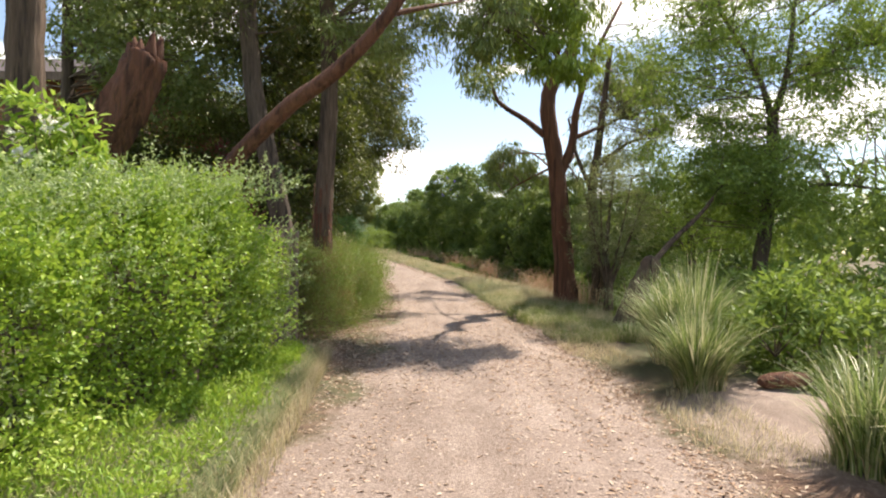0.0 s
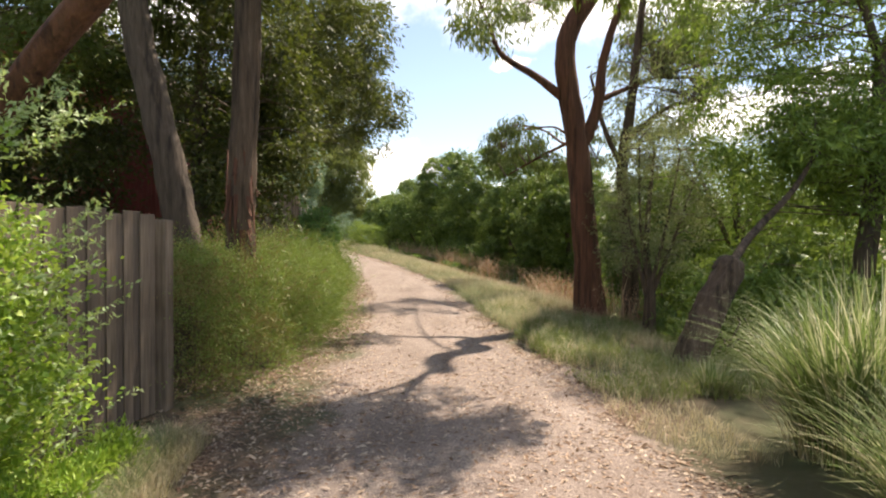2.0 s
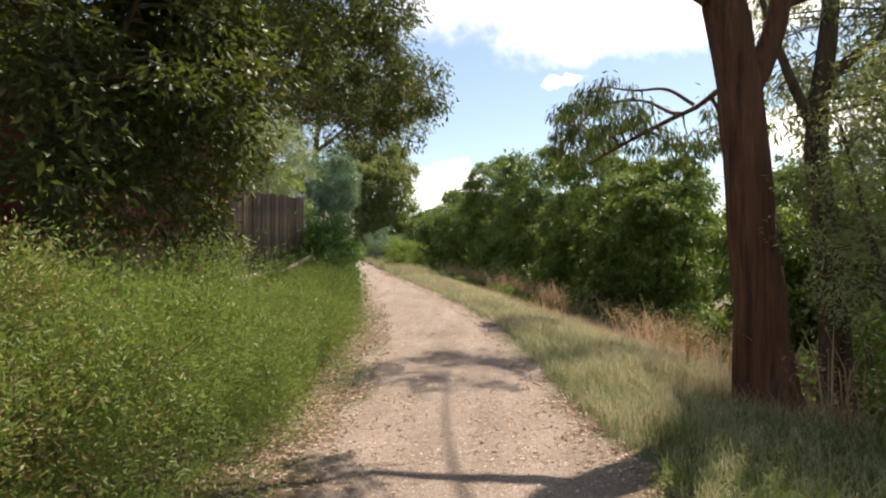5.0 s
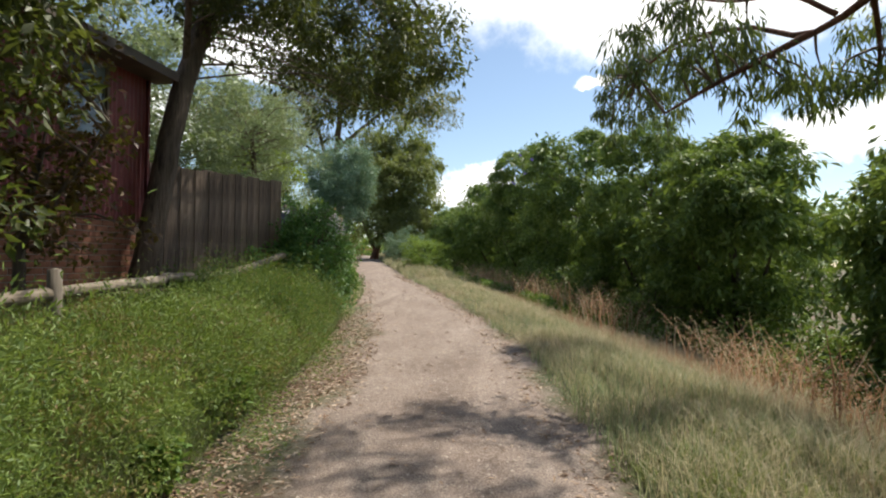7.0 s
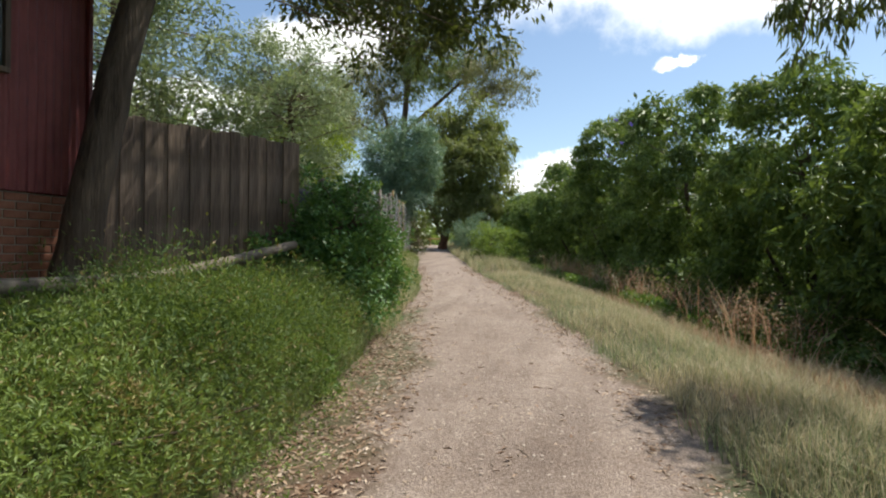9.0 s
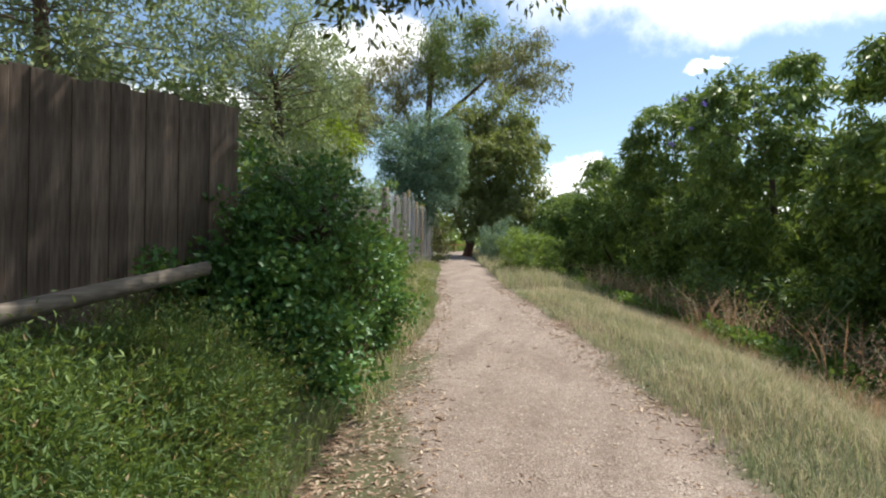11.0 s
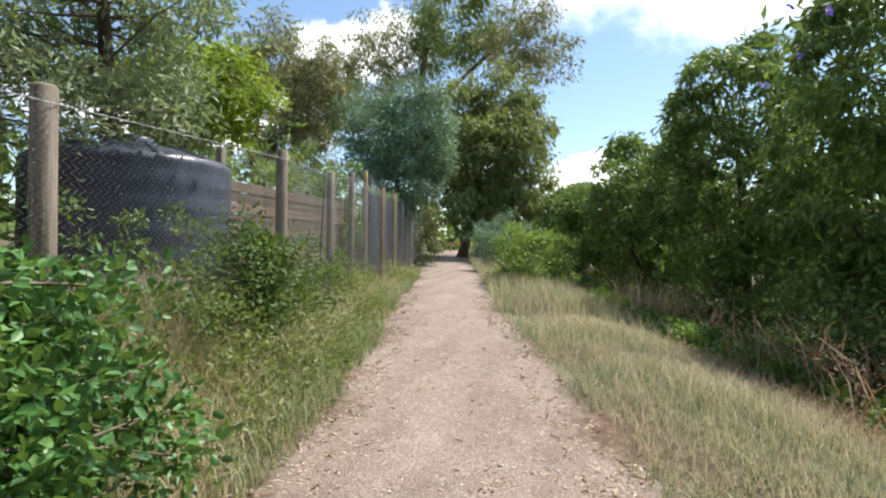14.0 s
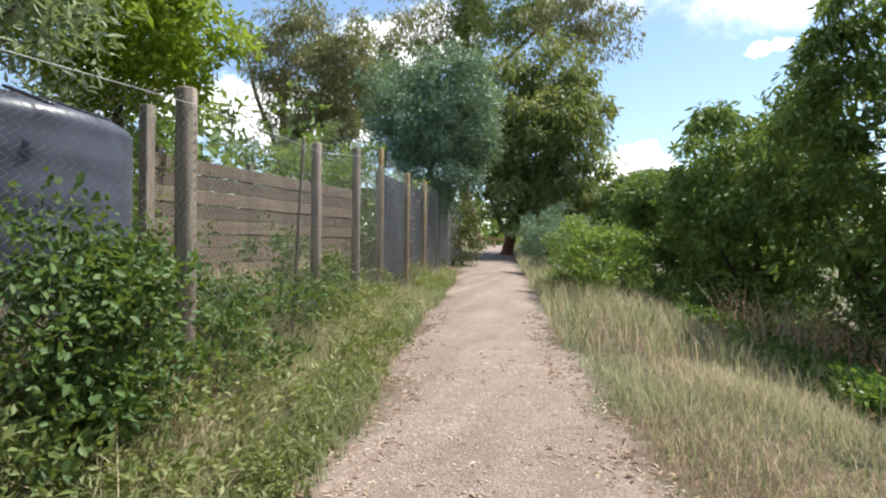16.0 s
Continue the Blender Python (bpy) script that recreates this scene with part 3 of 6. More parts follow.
# the red-barked gum beside the path
tree("gum_tree", "tall gum tree with rough red-brown bark and drooping leaves", (2.98, 13.8, -0.06),
     [(2.98, 13.8, -0.2), (2.92, 13.8, 0.8), (2.82, 13.8, 2.0), (2.72, 13.8, 3.1), (2.58, 13.78, 4.0), (2.46, 13.75, 4.7), (2.56, 13.78, 5.3), (3.05, 13.8, 6.2), (2.95, 13.8, 7.4), (3.6, 13.85, 9.0)], 0.235, 0.12, M_REDBARK,
     limbs=[([(2.72, 13.8, 3.0), (3.05, 13.8, 3.8), (3.2, 13.85, 4.8), (3.6, 13.9, 6.0), (4.3, 14.1, 7.4)], 0.13, 0.03),
            ([(2.4, 13.78, 4.05), (1.95, 13.9, 4.45), (1.35, 14.1, 4.9), (1.15, 14.2, 5.4), (0.85, 14.3, 6.2)], 0.085, 0.02),
            ([(2.85, 13.8, 3.25), (3.35, 14.9, 3.75), (3.5, 16.2, 3.9), (3.25, 17.3, 3.78), (2.95, 18.4, 4.3), (2.7, 20.8, 4.9)], 0.06, 0.018),
            ([(3.25, 17.3, 3.78), (2.7, 17.35, 3.5), (2.2, 17.3, 3.22), (1.8, 17.25, 2.98)], 0.042, 0.01),
            ([(3.35, 17.0, 3.85), (3.0, 17.2, 4.15), (2.55, 17.4, 4.2), (2.1, 17.5, 4.3)], 0.03, 0.01),
            ([(3.45, 16.6, 3.88), (3.9, 17.3, 3.65), (4.2, 17.9, 3.4)], 0.03, 0.01),
            ([(3.2, 13.85, 7.2), (2.9, 15.2, 7.6), (2.7, 16.8, 7.7), (2.6, 19.0, 7.9)], 0.035, 0.012),
            ([(2.35, 12.3, 6.3), (1.6, 11.2, 5.9), (0.8, 9.9, 5.4)], 0.045, 0.015),
            ([(2.7, 13.8, 5.45), (2.4, 12.3, 6.4), (2.1, 10.8, 6.4), (1.9, 9.8, 6.0)], 0.07, 0.025),
            ([(3.1, 13.85, 4.0), (3.7, 14.2, 4.3), (4.5, 14.8, 4.7)], 0.06, 0.025),
            ([(2.9, 18.8, 4.45), (2.4, 19.5, 4.5), (2.0, 20.0, 4.2)], 0.03, 0.01)],
     crowns=[((1.7, 10.4, 6.1), (1.3, 1.2, 1.0), 56, 0.38, 80, 0.15, 0.034, 1.5, M_GUM),
             ((2.6, 18.9, 7.9), (1.4, 1.4, 0.6), 34, 0.34, 60, 0.16, 0.034, 1.4, M_GUM),
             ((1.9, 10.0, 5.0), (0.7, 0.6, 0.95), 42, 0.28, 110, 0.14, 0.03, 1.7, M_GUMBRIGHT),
             ((0.65, 10.2, 5.25), (1.0, 0.9, 0.65), 42, 0.32, 90, 0.14, 0.03, 1.6, M_GUM),
             ((1.0, 13.9, 5.4), (0.8, 0.7, 0.7), 14, 0.34, 70, 0.16, 0.034, 1.5, M_GUM),
             # low hanging clumps, their shade painted in with the darker leaf
             ((2.15, 17.5, 3.85), (0.75, 0.5, 0.5), 40, 0.2, 34, 0.15, 0.026, 1.9, M_SHADEDGUM),
             ((3.3, 17.5, 3.3), (0.9, 0.5, 0.3), 28, 0.2, 30, 0.15, 0.026, 1.9, M_SHADEDGUM),
             ((4.3, 17.8, 3.75), (0.6, 0.6, 0.5), 14, 0.2, 34, 0.15, 0.026, 1.9, M_SHADEDGUM),
             ((2.6, 20.6, 4.55), (1.1, 1.0, 0.6), 26, 0.24, 36, 0.18, 0.03, 1.9, M_SHADEDGUM),
             ((2.15, 20.7, 3.95), (0.75, 0.6, 0.6), 34, 0.2, 34, 0.16, 0.028, 1.9, M_SHADEDGUM),
             ((0.2, 10.7, 6.9), (1.5, 1.0, 0.5), 40, 0.38, 80, 0.15, 0.034, 1.4, M_GUM),
             ((4.9, 15.9, 6.2), (1.2, 1.0, 0.8), 46, 0.36, 60, 0.16, 0.034, 1.3, M_GUM),
             ((6.2, 15.5, 5.5), (1.3, 1.1, 1.0), 46, 0.36, 60, 0.16, 0.034, 1.3, M_GUM),
             ((4.6, 14.8, 6.0), (0.9, 1.0, 0.9), 16, 0.34, 50, 0.16, 0.034, 1.3, M_GUM)], seed=3, rough=0.10)

# a greyer, thinner gum close behind it
tree("gum_tree", "slender grey gum tree with sparse twiggy crown", (3.9, 14.3, -0.25),
     [(3.9, 14.3, -0.4), (3.85, 14.3, 1.2), (3.7, 14.3, 2.7), (3.9, 14.4, 4.2), (4.2, 14.6, 6.5)], 0.16, 0.06, M_GREYBARK,
     limbs=[([(3.7, 14.3, 2.8), (3.3, 14.2, 3.6), (3.1, 14.4, 4.6)], 0.06, 0.025), ([(3.8, 14.3, 3.4), (4.6, 14.3, 4.0), (5.4, 14.6, 4.2)], 0.06, 0.02)],
     crowns=[((4.5, 14.7, 4.1), (1.3, 1.2, 1.6), 64, 0.32, 50, 0.11, 0.026, 0.9, M_TWIGLEAF),
             ((5.5, 17.2, 5.0), (1.6, 1.2, 1.6), 80, 0.36, 50, 0.12, 0.03, 0.9, M_TWIGLEAF)], seed=8)

# thin multi-stemmed sapling
tree("sapling", "twiggy multi-stemmed sapling with sparse grey-green leaves", (3.75, 13.0, -0.2),
     [(3.75, 13.0, -0.3), (3.77, 13.0, 0.5), (3.7, 13.0, 1.4), (3.85, 13.05, 3.0)], 0.12, 0.02, M_GREYBARK,
     limbs=[([(3.76, 13.0, 0.35), (3.5, 12.95, 1.3), (3.2, 13.0, 2.6)], 0.05, 0.012), ([(3.76, 13.0, 0.4), (4.1, 12.95, 1.3), (4.5, 13.0, 2.4)], 0.05, 0.012),
            ([(3.75, 13.0, 0.5), (3.95, 12.8, 1.6), (4.15, 12.7, 2.9)], 0.04, 0.01), ([(3.74, 13.0, 0.6), (3.55, 12.85, 1.7), (3.5, 12.8, 3.1)], 0.035, 0.01)],
     crowns=[((3.85, 12.95, 2.05), (0.95, 0.8, 1.45), 250, 0.24, 60, 0.06, 0.016, 0.1, M_TWIGLEAF)], seed=9, flare=0.2, twig=0.01)

# wattle with a leaning stem, to the right
tree("wattle_tree", "wattle tree with feathery green foliage and forked trunk", (6.5, 11.8, -1.0),
     [(6.3, 11.7, -1.2), (6.5, 11.8, 0.8), (6.7, 11.8, 2.6), (6.75, 11.8, 4.2)], 0.17, 0.09, M_DARKBARK,
     limbs=[([(6.75, 11.8, 4.0), (6.4, 11.8, 5.0), (5.6, 11.9, 6.4)], 0.08, 0.03), ([(6.75, 11.8, 4.1), (7.1, 11.9, 5.2), (7.3, 12.0, 7.2)], 0.08, 0.03),
            ([(7.0, 11.9, 4.9), (8.0, 12.1, 5.5), (9.3, 12.2, 5.8)], 0.05, 0.02), ([(6.65, 11.8, 2.2), (7.6, 11.6, 2.7), (9.0, 11.5, 2.6)], 0.06, 0.02)],
     crowns=[((6.4, 12.3, 3.0), (1.9, 1.7, 1.4), 120, 0.45, 120, 0.12, 0.03, 0.35, M_WATTLE),
             ((7.6, 11.6, 2.2), (1.9, 1.7, 1.0), 40, 0.40, 110, 0.12, 0.03, 0.35, M_WATTLE),
             ((5.2, 12.9, 4.6), (1.0, 1.0, 1.1), 16, 0.42, 90, 0.14, 0.032, 0.4, M_WATTLE),
             ((6.9, 12.2, 6.2), (2.8, 2.2, 1.9), 260, 0.45, 90, 0.14, 0.032, 0.4, M_WATTLE),
             ((9.3, 12.0, 5.0), (1.8, 1.8, 1.6), 80, 0.45, 90, 0.14, 0.032, 0.4, M_WATTLE)], seed=12)
tree("wattle_tree", "dense wattle tree at the foot of the bank", (7.2, 16.8, -1.5),
     [(7.2, 16.8, -1.7), (7.3, 16.8, 0.8), (7.1, 16.9, 3.0)], 0.15, 0.06, M_DARKBARK,
     limbs=[([(7.3, 16.8, 0.8), (6.6, 16.7, 2.2), (6.0, 16.6, 3.4)], 0.07, 0.02), ([(7.2, 16.8, 1.4), (8.0, 16.9, 2.8), (8.6, 17.0, 4.2)], 0.07, 0.02)],
     crowns=[((7.4, 16.8, 2.6), (2.2, 1.7, 1.9), 130, 0.48, 110, 0.13, 0.034, 0.4, M_WATTLE)], seed=13)
stump = tree("leaning_tree", "thick leaning broken trunk of an old wattle", (3.1, 9.95, -0.12),
             [(3.04, 9.93, -0.3), (3.22, 9.98, 0.2), (3.44, 10.05, 0.65), (3.66, 10.1, 1.08)], 0.19, 0.165, M_GREYBARK,
             limbs=[([(3.62, 10.12, 1.0), (4.2, 10.7, 1.45), (5.0, 11.1, 2.1), (5.6, 11.5, 2.7)], 0.06, 0.025)],
             crowns=[((5.7, 11.6, 3.0), (0.9, 0.8, 0.6), 36, 0.34, 100, 0.12, 0.03, 0.35, M_WATTLE)], seed=14, flare=0.25, rough=0.08)
v, f = tube(smooth_line([(0.53, 0.14, 1.16), (0.59, 0.155, 1.27), (0.62, 0.16, 1.32), (0.63, 0.165, 1.33)], 6), [0.166, 0.168, 0.16, 0.135, 0.07, 0.002], 20, 0.08, np.random.default_rng(15))
part_from("broken_end", shade_smooth(mesh_from("broken_end", v, f, M_GREYBARK)), stump, "rounded weathered break")

# left side, behind the hedges
tree("gum_tree", "smooth grey gum trunk behind the hedge", (-4.3, 6.0, 0.5),
     [(-4.3, 6.0, 0.2), (-4.32, 6.0, 2.0), (-4.36, 6.0, 4.0), (-4.3, 6.1, 7.0)], 0.2, 0.15, M_GREYBARK,
     crowns=[((-4.6, 6.2, 7.0), (1.8, 1.6, 1.0), 40, 0.4, 80, 0.14, 0.024, 1.0, M_GUM)], seed=20)
tree("broken_tree", "broken leaning trunk with rough red-brown bark", (-4.5, 6.3, 0.4),
     [(-4.7, 6.3, 0.2), (-4.2, 6.3, 1.6), (-3.75, 6.32, 2.5), (-3.4, 6.35, 3.2), (-3.3, 6.36, 3.5)], 0.26, 0.19, M_REDBARK, seed=21, rough=0.14)
stub = [o for o in scene.objects if o.name.startswith("broken_tree")][0]
rng = np.random.default_rng(210)
for k in range(7):
    a = k * 0.9 + rng.uniform(-0.2, 0.2)
    foot = np.array([1.2 + 0.1 * math.cos(a), 0.06 + 0.1 * math.sin(a), 2.98])
    tip = foot + np.array([0.03 + 0.05 * math.cos(a), 0.03 * math.sin(a), rng.uniform(0.15, 0.34)])
    v, f = tube(smooth_line([foot, (foot + tip) / 2, tip], 5), [0.075, 0.07, 0.05, 0.03, 0.004], 6, 0.15, rng)
    part_from("splinter", mesh_from("splinter", v, f, M_REDBARK), stub, "jagged broken wood")
tree("arching_tree", "slender red-barked tree arching up over the path", (-3.9, 7.4, 0.45),
     [(-4.0, 7.5, 0.2), (-3.5, 7.35, 1.4), (-2.7, 7.15, 2.3), (-1.9, 6.9, 3.0), (-1.2, 6.7, 3.45), (-0.6, 6.5, 4.05), (-0.1, 6.4, 4.9)], 0.125, 0.055, M_REDBARK,
     limbs=[([(-0.65, 6.52, 4.0), (-0.2, 7.0, 4.3), (0.2, 7.8, 4.7)], 0.04, 0.015)],
     crowns=[((0.3, 8.6, 5.7), (0.7, 0.7, 0.4), 12, 0.3, 60, 0.14, 0.022, 1.0, M_GUM)], seed=22)
tree("gum_tree", "dark leaning gum trunk behind the hedge", (-2.75, 9.9, 0.25),
     [(-2.6, 9.9, 0.0), (-2.72, 9.88, 1.4), (-3.0, 9.85, 2.8), (-3.3, 9.85, 4.2), (-3.5, 9.9, 7.0)], 0.2, 0.13, M_DARKBARK,
     crowns=[((-3.6, 9.6, 6.2), (1.6, 1.6, 1.5), 60, 0.42, 100, 0.13, 0.026, 0.8, M_DARKCROWN)], seed=23)
tree("gum_tree", "grey gum with peeling red bark at its foot", (-2.1, 9.95, 0.15),
     [(-2.15, 9.95, -0.1), (-2.1, 9.92, 1.2), (-2.05, 9.9, 2.4), (-1.98, 9.88, 4.0), (-2.1, 9.95, 7.0)], 0.165, 0.11, M_GREYBARK,
     crowns=[((-1.9, 10.2, 6.6), (1.5, 1.6, 1.2), 50, 0.4, 90, 0.14, 0.024, 1.1, M_GUM),
             ((-1.0, 10.2, 5.3), (1.1, 1.0, 0.75), 60, 0.36, 90, 0.12, 0.028, 1.1, M_GUM)], seed=24, rough=0.09)
near_gum = [o for o in scene.objects if o.get("label") == "grey gum with peeling red bark at its foot"][0]
rng = np.random.default_rng(240)
flakes = []
for k in range(70):
    a, z = rng.uniform(0, 2 * math.pi), rng.uniform(0.5, 2.3)
    L, w, rad = rng.uniform(0.15, 0.55), rng.uniform(0.012, 0.035), 0.185 - 0.012 * z
    o, s = np.array([math.cos(a), math.sin(a), 0]), np.array([-math.sin(a), math.cos(a), 0])
    line = [np.array([-0.0 + 0.02 * (z - 1), -0.03, z]) + o * rad + np.array([0, 0, -L * q]) + o * 0.05 * q * q * rng.uniform(0.2, 1.4) for q in (0, 0.35, 0.7, 1.0)]
    V = np.concatenate([[p - s * w * (1 - 0.6 * q), p + s * w * (1 - 0.6 * q)] for q, p in zip((0, 0.35, 0.7, 1.0), line)])
    V = np.concatenate([V, V - o * 0.006])
    flakes.append((V, np.array([[0, 1, 3, 2], [2, 3, 5, 4], [4, 5, 7, 6], [9, 8, 10, 11], [11, 10, 12, 13], [13, 12, 14, 15]])))
v, f = join(flakes)
tagged(part_from("peeling_bark", mesh_from("peeling_bark", v, f, M_REDBARK), near_gum, "loose hanging red-brown bark strips"), kind="stuff")
tree("screen_tree", "dense dark tree with small brownish-green leaves", (-3.9, 12.9, 0.7),
     [(-3.9, 12.9, 0.4), (-3.85, 12.95, 2.0), (-3.8, 13.0, 4.5), (-3.7, 13.1, 6.5)], 0.16, 0.06, M_DARKBARK,
     limbs=[([(-3.85, 12.95, 1.6), (-3.2, 12.6, 2.8), (-2.6, 12.4, 3.8)], 0.06, 0.02)],
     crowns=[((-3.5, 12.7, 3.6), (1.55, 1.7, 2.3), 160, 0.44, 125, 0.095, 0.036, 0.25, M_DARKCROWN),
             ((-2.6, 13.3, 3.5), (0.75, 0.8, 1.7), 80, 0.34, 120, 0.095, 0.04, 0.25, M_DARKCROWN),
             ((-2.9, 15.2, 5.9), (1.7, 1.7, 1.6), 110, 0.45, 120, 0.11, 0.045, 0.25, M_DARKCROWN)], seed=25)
tree("gum_tree", "leaning brown gum in front of the red shed", (-5.1, 18.55, 0.95),
     [(-5.12, 18.5, 0.7), (-5.06, 18.7, 1.9), (-4.95, 19.1, 3.8), (-4.7, 19.6, 5.6), (-4.2, 20.1, 7.6)], 0.2, 0.13, M_DARKBARK,
     limbs=[([(-4.75, 19.5, 5.2), (-3.9, 19.8, 6.1), (-2.9, 20.6, 6.8)], 0.07, 0.025), ([(-4.9, 19.2, 4.4), (-4.4, 18.5, 5.4), (-3.6, 17.6, 6.2)], 0.06, 0.02)],
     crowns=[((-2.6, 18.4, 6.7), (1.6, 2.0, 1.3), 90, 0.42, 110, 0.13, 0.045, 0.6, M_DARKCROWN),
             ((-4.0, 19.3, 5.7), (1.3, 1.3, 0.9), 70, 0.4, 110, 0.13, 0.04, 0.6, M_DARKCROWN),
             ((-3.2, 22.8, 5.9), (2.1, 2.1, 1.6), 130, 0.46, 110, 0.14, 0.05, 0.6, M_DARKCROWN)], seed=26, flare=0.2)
tree("plum_tree", "small plum tree with dark red and orange leaves", (-4.3, 15.7, 0.95),
     [(-4.3, 15.7, 0.8), (-4.3, 15.7, 1.6), (-4.2, 15.8, 2.4)], 0.06, 0.03, M_DARKBARK,
     limbs=[([(-4.3, 15.7, 1.5), (-3.8, 15.6, 2.0), (-3.4, 15.7, 2.6)], 0.03, 0.01), ([(-4.3, 15.7, 1.6), (-4.7, 15.6, 2.4), (-4.9, 15.8, 3.3)], 0.03, 0.01)],
     crowns=[((-4.3, 15.6, 2.5), (0.95, 0.9, 1.15), 70, 0.28, 60, 0.075, 0.045, 0.3, M_PLUM),
             ((-4.6, 14.4, 3.9), (1.1, 1.2, 0.9), 60, 0.32, 60, 0.08, 0.045, 0.3, M_DARKCROWN)], seed=27, flare=0.2)
tree("olive_tree", "pale grey-green olive tree behind the fence", (-7.6, 27.0, 1.1),
     [(-7.6, 27.0, 0.8), (-7.5, 27.0, 2.5), (-7.7, 27.0, 5.0)], 0.16, 0.06, M_GREYBARK,
     crowns=[((-7.5, 26.6, 4.5), (2.0, 2.1, 2.3), 190, 0.42, 110, 0.11, 0.035, 0.1, M_OLIVE)], seed=28)
tree("olive_tree", "pale grey-green tree rising behind the gardens", (-9.5, 23.5, 1.2),
     [(-9.5, 23.5, 1.0), (-9.4, 23.5, 3.0), (-9.6, 23.5, 6.5)], 0.2, 0.07, M_GREYBARK,
     crowns=[((-9.4, 23.5, 5.4), (2.3, 2.4, 3.0), 190, 0.5, 100, 0.14, 0.045, 0.1, M_OLIVE)], seed=29)
tree("garden_tree", "fresh yellow-green tree behind the fence", (-9.0, 29.6, 1.2),
     [(-9.0, 29.6, 1.0), (-8.9, 29.6, 2.8), (-8.7, 29.4, 4.5)], 0.1, 0.04, M_GREYBARK,
     crowns=[((-8.6, 29.3, 4.25), (1.3, 1.4, 0.8), 110, 0.36, 90, 0.13, 0.05, 0.2, M_YELLOW)], seed=30)
tree("blue_wattle", "rounded blue-green wattle standing over the fence", (-9.6, 40.2, 1.3),
     [(-9.6, 40.2, 1.1), (-9.5, 40.2, 2.8), (-9.4, 40.1, 5.5)], 0.14, 0.05, M_DARKBARK,
     crowns=[((-9.2, 39.9, 5.3), (1.9, 1.9, 2.35), 270, 0.42, 110, 0.16, 0.05, 0.2, M_BLUE)], seed=31)
tree("pepper_tree", "broad olive-green tree with a leaning reddish trunk", (-10.2, 51.8, 1.4),
     [(-10.5, 51.6, 1.2), (-10.2, 51.8, 2.6), (-9.8, 51.9, 4.5), (-9.6, 52.0, 7.5)], 0.28, 0.12, M_REDBARK,
     limbs=[([(-10.3, 51.7, 2.0), (-11.0, 51.6, 3.4), (-11.6, 51.6, 5.0)], 0.15, 0.06), ([(-10.0, 51.8, 4.0), (-8.8, 51.8, 5.4), (-7.6, 51.8, 6.2)], 0.1, 0.04)],
     crowns=[((-8.9, 51.6, 7.0), (3.2, 2.7, 4.3), 230, 0.75, 100, 0.3, 0.10, 0.9, M_PEPPER),
             ((-11.4, 51.6, 6.6), (1.6, 1.8, 2.2), 60, 0.7, 100, 0.3, 0.10, 0.9, M_PEPPER),
             ((-8.0, 51.2, 3.9), (2.2, 1.6, 1.9), 80, 0.6, 90, 0.26, 0.07, 1.4, M_PEPPER)], seed=32)
tree("gum_tree", "large spreading gum with open crown and bare limbs", (-14.5, 59.5, 1.6),
     [(-14.6, 59.5, 1.2), (-15.6, 59.5, 5.0), (-16.0, 59.3, 9.0), (-15.6, 59.0, 14.0), (-15.0, 59.0, 18.0)], 0.45, 0.15, M_GREYBARK,
     limbs=[([(-15.9, 59.3, 8.5), (-13.6, 58.0, 10.2), (-11.0, 57.0, 10.8), (-8.4, 56.5, 13.0)], 0.28, 0.08),
            ([(-15.8, 59.4, 7.0), (-16.9, 59.0, 10.5), (-18.0, 58.5, 14.5)], 0.26, 0.08), ([(-15.9, 59.2, 11.0), (-12.0, 59.0, 14.0), (-9.0, 59.0, 16.5)], 0.2, 0.06),
            ([(-16.0, 59.0, 9.6), (-19.0, 58.0, 11.5), (-21.5, 57.0, 12.5)], 0.16, 0.05)],
     crowns=[((-8.3, 57.5, 14.6), (3.2, 3.0, 2.8), 80, 0.8, 70, 0.32, 0.08, 0.9, M_BROWNGUM),
             ((-13.0, 59.0, 17.0), (4.0, 3.0, 3.0), 110, 0.95, 80, 0.36, 0.10, 0.9, M_GUM),
             ((-18.5, 58.0, 14.5), (3.6, 3.0, 3.4), 100, 0.85, 70, 0.32, 0.08, 0.9, M_BROWNGUM),
             ((-22.0, 57.0, 12.0), (2.2, 2.6, 3.0), 70, 0.9, 80, 0.36, 0.10, 0.9, M_GUM)], seed=33)
tree("gum_tree", "brownish gum far behind the gardens", (-21.0, 47.5, 1.8),
     [(-21.0, 47.5, 1.4), (-20.8, 47.5, 5.0), (-20.5, 47.5, 10.0)], 0.3, 0.1, M_GREYBARK,
     limbs=[([(-20.8, 47.5, 5.0), (-18.8, 47.3, 8.0), (-17.2, 47.2, 10.5)], 0.16, 0.05), ([(-20.7, 47.5, 6.0), (-22.2, 47.5, 9.0), (-22.8, 47.5, 11.0)], 0.14, 0.05)],
     crowns=[((-19.9, 47.5, 10.8), (2.4, 2.5, 3.2), 120, 0.7, 80, 0.26, 0.07, 0.9, M_BROWNGUM),
             ((-16.8, 47.2, 9.6), (1.7, 2.0, 2.4), 90, 0.65, 80, 0.26, 0.07, 0.9, M_BROWNGUM),
             ((-18.6, 47.2, 6.8), (2.7, 2.0, 1.8), 90, 0.65, 80, 0.26, 0.07, 0.9, M_BROWNGUM)], seed=34)
